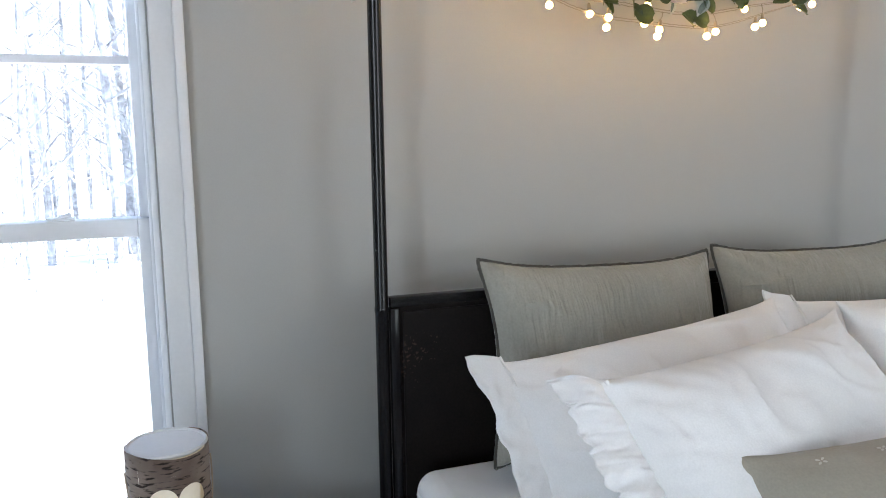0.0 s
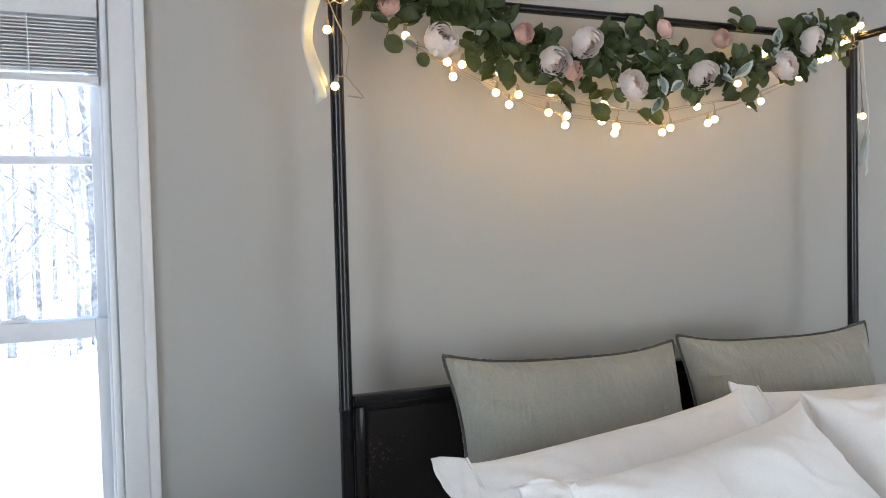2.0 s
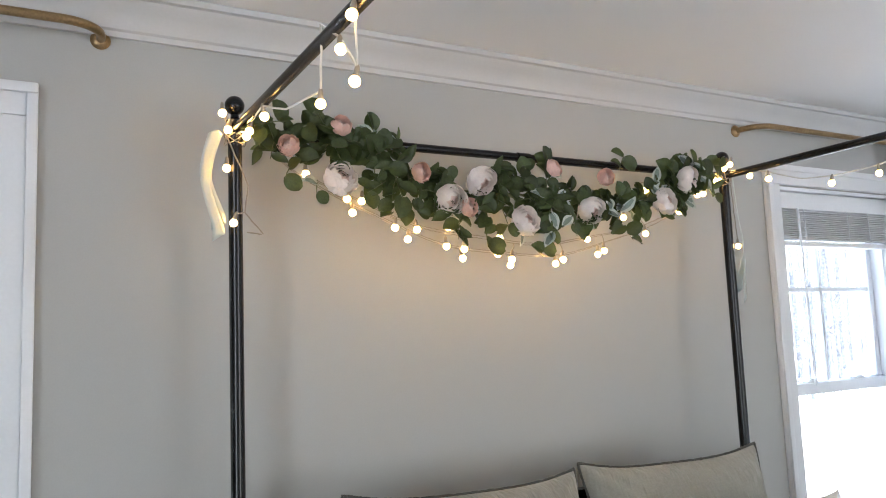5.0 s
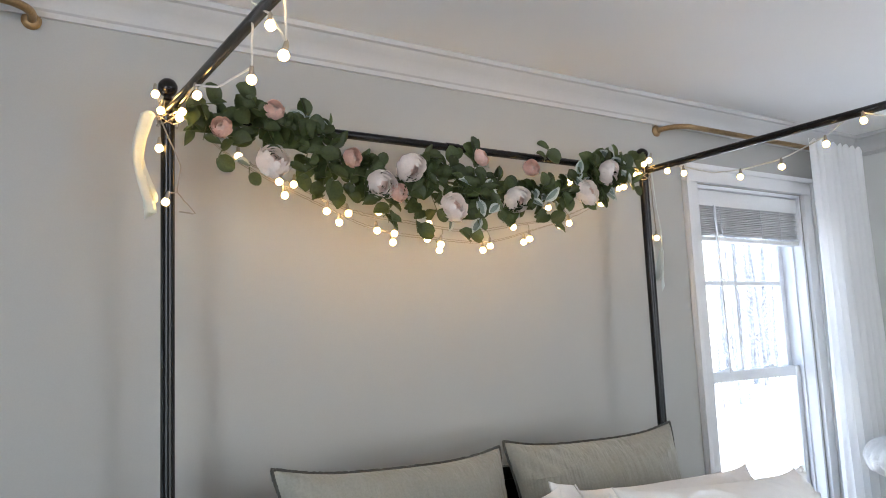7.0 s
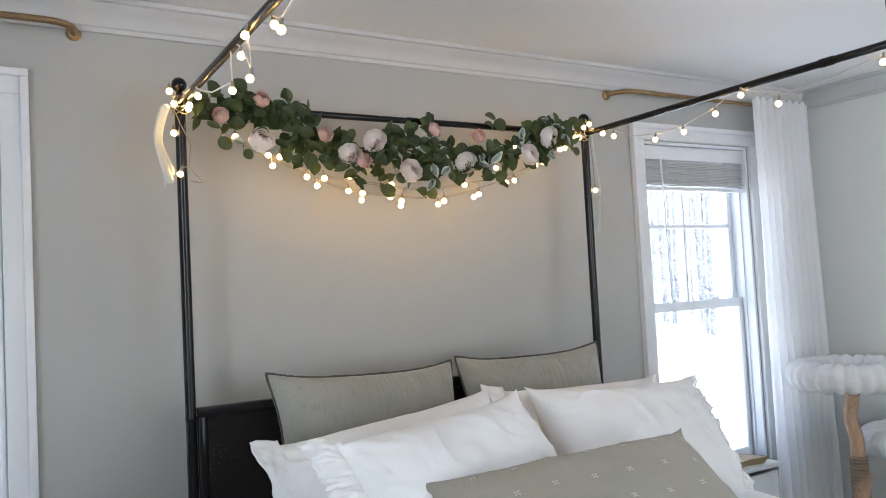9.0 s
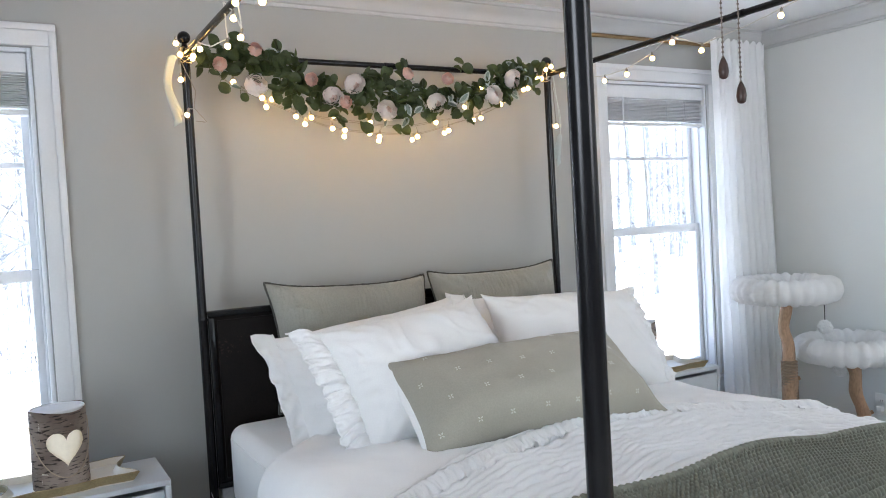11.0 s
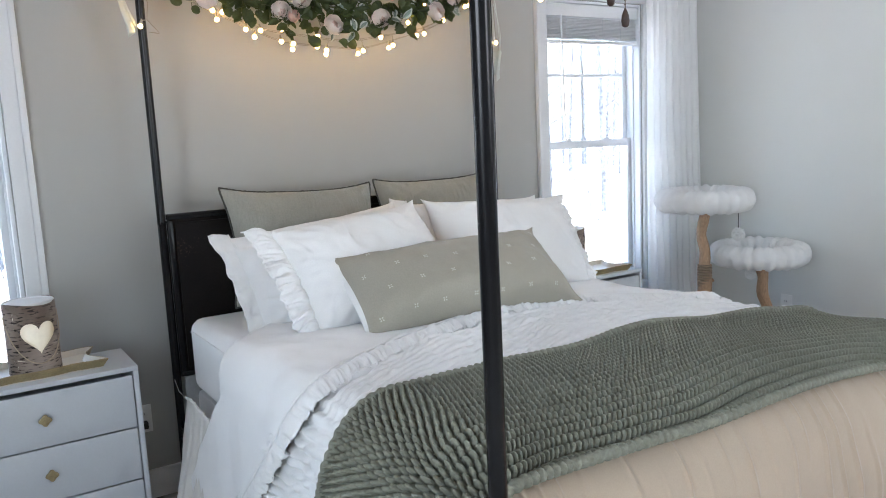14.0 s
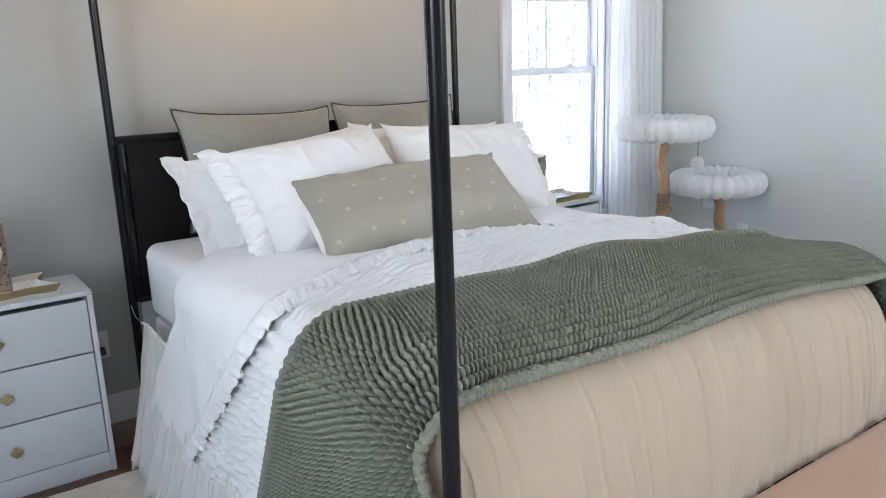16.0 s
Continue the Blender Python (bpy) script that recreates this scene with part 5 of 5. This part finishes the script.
# a tail down the left post, one bulb on the right post
strand([(BX - 0.022, BY - 0.02, 2.09), (BX + 0.022, BY - 0.03, 1.98), (BX + 0.016, BY - 0.02, 1.92), (BX - 0.005, BY - 0.03, 1.915)])
strand([(BX + 0.016, BY - 0.02, 1.92), (BX + 0.055, BY - 0.03, 1.87), (BX + 0.02, BY - 0.02, 1.875)])
bulb(Vector((BX - 0.006, BY - 0.03, 1.915)), 20, 40)
bulb(Vector((BX - 0.024, BY - 0.022, 2.04)), 0, 0)
strand([(BX + BW + 0.02, BY - 0.01, 2.09), (BX + BW + 0.026, BY - 0.01, 1.99), (BX + BW + 0.03, BY - 0.012, 1.90)])
bulb(Vector((BX + BW + 0.030, BY - 0.012, 1.90)), 0, 0)
# runs looped along both side rails
for px, ys, zs, hung in ((BX, (1.76, 1.68, 1.51, 1.40, 1.24, 1.17, 1.12, 1.08, 1.03, 0.97, 0.92, 0.80, 0.62, 0.45, 0.25, 0.05, -0.15), (2.10, 2.108, 2.092, 2.055, 2.043, 2.128, 2.09, 2.03, 2.11, 2.122, 2.100, 2.05, 2.12, 2.04, 2.12, 2.04, 2.10), (1, 2, 4, 6, 7, 8, 10, 11, 13, 15)),
                         (BX + BW, (1.74, 1.682, 1.599, 1.50, 1.405, 1.254, 1.125, 1.03, 1.01, 0.882, 0.70, 0.55, 0.40, 0.20, 0.0), (2.122, 2.115, 2.088, 2.048, 2.038, 2.035, 2.071, 2.125, 2.105, 2.049, 2.07, 2.085, 2.118, 2.05, 2.10), (1, 2, 4, 5, 6, 8, 9, 11, 13))):
    pts = [(px + 0.013 * math.sin(i * 2.1), y_, z_) for i, (y_, z_) in enumerate(zip(ys, zs))]
    strand(pts, 0.0021, M_WIRE_PALE)
    for i in hung:
        bulb(Vector(pts[i]), rnd.uniform(-16, 16), rnd.uniform(0, 360))

# ribbons tied to the posts
M_RIBBON = weave("pale_sage_ribbon", (0.50, 0.55, 0.53), crinkle=30, translucent=0.12)
for px, dx, z1, nm in ((BX - 0.045, -0.022, 1.86, "pale sage satin ribbon hanging from the bedpost"), (BX + BW + 0.02, 0.030, 1.70, "pale sage satin ribbon end beside the bedpost")):
    rb = empty("ribbon", nm, "ribbon", "ribbons on the bedposts")
    for q in (0, 1):
        g = []
        for j in range(30):
            t = j / 29
            cx = px + dx * math.sin(math.pi * min(1, t * 1.1)) * (1.0 + 0.25 * q) + 0.006 * q
            cy = BY - 0.02 + 0.02 * q + 0.012 * math.sin(5 * t + q)
            tw = 0.6 * math.sin(2.5 * t + q)
            wd = 0.016 if t > 0.03 else 0.005
            if px > 1 and t < 0.72:
                wd = 0.003
            g.append([(cx + k * wd * math.cos(tw), cy + k * wd * math.sin(tw), lerp(2.105, z1 + 0.03 * q, t) + (0.01 * k if j == 29 else 0)) for k in (-1, -0.4, 0.4, 1)])
        grid_part("tail", g, M_RIBBON, rb, thick=0.0006)

# ---- cat tree ----
M_PLUSH = surface("white_plush", (0.80, 0.80, 0.79), 0.95, var=0.05, scale=14, fine=300, bump=0.9, depth=0.006, sheen=0.5)
M_WOOD = surface("peeled_branch_wood", (0.36, 0.225, 0.135), 0.6, var=0.4, scale=6, fine=70, bump=0.3, depth=0.002, stretch=(3, 3, 0.7))
M_SISAL = surface("sisal_rope", (0.26, 0.19, 0.13), 0.9, var=0.25, scale=30, fine=200, bump=0.6, depth=0.003, stretch=(1, 1, 5))
tree = empty("cat_tree", "branch cat tree with two round white plush beds", "cat tree")


def plush_bed(cx, cy, z, r):
    n_u, n_v = 144, 28
    g = []
    for j in range(n_v):
        b_ = 2 * math.pi * j / (n_v - 1)
        row = []
        for i in range(n_u):
            a = 2 * math.pi * i / n_u
            lobe = abs(math.sin(a * 13 + 0.6 * wob(math.cos(a) * 2, math.sin(a) * 2, r))) ** 0.5
            fuzz = 0.005 * wob(a * 14, b_ * 5, r * 9)
            tr = 0.064 * (0.76 + 0.27 * lobe) + fuzz
            rr = r - 0.062 + tr * math.cos(b_)
            row.append((cx + rr * math.cos(a), cy + rr * math.sin(a), z + 0.98 * tr * math.sin(b_) + 0.006 * wob(a * 3, 1, r)))
        g.append(row)
    b = grid_part("plush_bed", g, M_PLUSH, tree, "round white plush bed", wrap=True)
    part("bed_base", lathe(bmesh.new(), [(0.02, z - 0.045), (r - 0.06, z - 0.045), (r - 0.05, z - 0.02), (0.02, z - 0.015)], 40, (cx, cy, 0)), M_PLUSH, b)
    return b


def limb(pts, rads, seed):
    fine, fr = [], []
    for i in range(len(pts) - 1):
        for k in range(6):
            t = k / 6
            fine.append(Vector(pts[i]).lerp(Vector(pts[i + 1]), t) + Vector((0.014 * wob((i + t) * 1.3, seed), 0.014 * wob((i + t) * 1.3, seed, 4), 0)))
            fr.append(lerp(rads[i], rads[i + 1], t) * (1 + 0.12 * wob((i + t) * 2.3, seed, 7)))
    fine.append(Vector(pts[-1]))
    fr.append(rads[-1])
    bm = tube(bmesh.new(), fine, fr, 14)
    k = len(fine) // 2
    tube(bm, [fine[k], fine[k] + Vector((0.03, -0.03, 0.02))], [0.014, 0.009], 8)
    return part("branch", bm, M_WOOD, tree)


C1, C2 = (3.27, 1.47, 1.035), (3.52, 1.30, 0.725)
plush_bed(*C1, 0.262)
plush_bed(*C2, 0.262)
limb([(3.22, 1.43, 0.02), (3.25, 1.45, 0.30), (3.215, 1.42, 0.50), (3.24, 1.44, 0.66), (3.25, 1.46, 0.82), (3.265, 1.46, 0.995)], [0.038, 0.036, 0.037, 0.030, 0.028, 0.027], 3)
limb([(3.62, 1.24, 0.02), (3.60, 1.26, 0.20), (3.57, 1.27, 0.38), (3.53, 1.28, 0.54), (3.51, 1.29, 0.69)], [0.036, 0.033, 0.031, 0.029, 0.032], 8)
bm = bmesh.new()
for k in range(17):
    z = 0.46 + 0.0135 * k
    cx = lerp(3.219, 3.240, k / 16)
    lathe(bm, [(0.033, -0.0066), (0.0395, -0.003), (0.0395, 0.003), (0.033, 0.0066)], 20, (cx, lerp(1.424, 1.44, k / 16), z))
tagged(part("sisal_wrap", bm, M_SISAL, tree, "brown sisal rope wrapping"))
part("foot_plate", boxes((3.10, 3.72, 1.06, 1.62, 0.001, 0.022), bevel=0.006), M_WOOD, tree)
M_CORD = surface("dark_cord", (0.03, 0.03, 0.03), 0.7)
for cx, cy, zt_, zb, r_ in ((3.42, 1.36, 0.99, 0.86, 0.034), (3.62, 1.42, 0.69, 0.60, 0.03)):
    toy = part("toy_cord", tube(bmesh.new(), [(cx, cy, zt_), (cx, cy, zb)], 0.0022, 6), M_CORD, tree)
    bm = bmesh.new()
    bmesh.ops.create_icosphere(bm, subdivisions=4, radius=r_)
    for v in bm.verts:
        d_ = v.co.normalized()
        v.co += d_ * (0.010 * wob(d_.x * 5, d_.y * 5, d_.z * 5) + 0.006 * wob(d_.x * 14, d_.y * 14, d_.z * 14))
        v.co += Vector((cx, cy, zb - r_ * 0.7))
    part("pompom", bm, M_PLUSH, toy, "white fluffy pompom")

# ---- bench at the foot, rug, pulls, outlets ----
M_PEACH = weave("blush_upholstery", (0.46, 0.29, 0.19), pitch=500, depth=0.001, crinkle=8, crinkle_depth=0.002)
bench = empty("bench", "low bench with a smooth blush upholstered top at the bed's foot", "bench")
bm = boxes((0.80, 2.02, -0.83, -0.345, 0.26, 0.392))
bmesh.ops.bevel(bm, geom=list(bm.edges), offset=0.035, segments=5, profile=0.5, affect="EDGES")
part("seat", bm, M_PEACH, bench)
for xx in (0.85, 1.93):
    for yy in (-0.80, -0.44):
        part("leg", lathe(bmesh.new(), [(0.013, 0.003), (0.018, 0.17), (0.022, 0.262)], 14, (xx + 0.02, yy + 0.02, 0)), M_WOOD, bench)

bm = boxes((-1.20, 3.0, -2.2, 1.46, 0.002, 0.018))
bmesh.ops.subdivide_edges(bm, edges=[e for e in bm.edges if e.calc_length() > 1], cuts=40, use_grid_fill=True)
for v in bm.verts:
    if v.co.z > 0.01:
        v.co.z += 0.006 * wob(v.co.x, v.co.y, 0, 9)
rug = part("rug", bm, M_RUG)
tagged(rug, "cream low-pile rug on the wooden floor under the bed", "rug")

M_WALNUT = surface("walnut_fob", (0.035, 0.014, 0.009), 0.4, var=0.3, scale=40)
M_CHAIN = surface("bead_chain", (0.22, 0.19, 0.16), 0.35, 0.8)
for cx, cy, z in ((0.87, -0.218, 1.667), (0.90, -0.225, 1.629)):
    pc = empty("pull_chain", "ceiling pull chain with a dark wooden fob", "pull chain", "pull chains", (cx, cy, z))
    bm = bmesh.new()
    nb = int((CEIL - z - 0.04) / 0.0075)
    for k in range(nb):
        r0 = bmesh.ops.create_icosphere(bm, subdivisions=1, radius=0.0022)
        bmesh.ops.translate(bm, vec=(0, 0, 0.034 + 0.0075 * k), verts=r0["verts"])
    tube(bm, [(0, 0, 0.03), (0, 0, CEIL - z)], 0.0009, 5)
    part("chain", bm, M_CHAIN, pc)
    part("fob", lathe(bmesh.new(), [(0.003, 0.0), (0.0065, 0.003), (0.0078, 0.012), (0.0066, 0.022), (0.004, 0.029), (0.002, 0.033)], 18), M_WALNUT, pc)

M_PLATE = surface("outlet_plastic", (0.78, 0.78, 0.76), 0.35, var=0.02)
M_SLOT = surface("outlet_slot", (0.03, 0.03, 0.03), 0.6)


def outlet(m, plug):
    s = empty("wall_outlet", "white wall outlet with a plug in it", "wall outlet", "wall outlets")
    s.matrix_world = m
    part("cover_plate", boxes((-0.036, 0.036, -0.005, -0.0005, -0.058, 0.058), bevel=0.0015), M_PLATE, s)
    for z in (-0.02, 0.02):
        sk = part("socket", boxes((-0.016, 0.016, -0.0075, -0.0055, z - 0.013, z + 0.013), bevel=0.001), M_PLATE, s)
        for x in (-0.006, 0.006):
            part("slot", boxes((x - 0.001, x + 0.001, -0.0085, -0.0078, z - 0.004, z + 0.005)), M_SLOT, sk, smooth=False)
    part("plug", boxes((-0.014, 0.014, -0.040, -0.009, -0.035, -0.006), bevel=0.004), plug, s)


outlet(pose(0.372, YW, 0.345), M_CORD)
outlet(pose(XR, 1.322, 0.385, 0, 0, -90), M_PLATE)
part_wire = empty("power_cord", "thin white cord hanging beside the bedpost", "cord")
part("cord_wire", tube(bmesh.new(), [(BX - 0.012, BY - 0.012, 0.545), (BX - 0.004, BY - 0.024, 0.50), (BX + 0.03, BY - 0.028, 0.45), (BX + 0.05, BY - 0.03, 0.41)], 0.0009, 6), M_PLATE, part_wire)
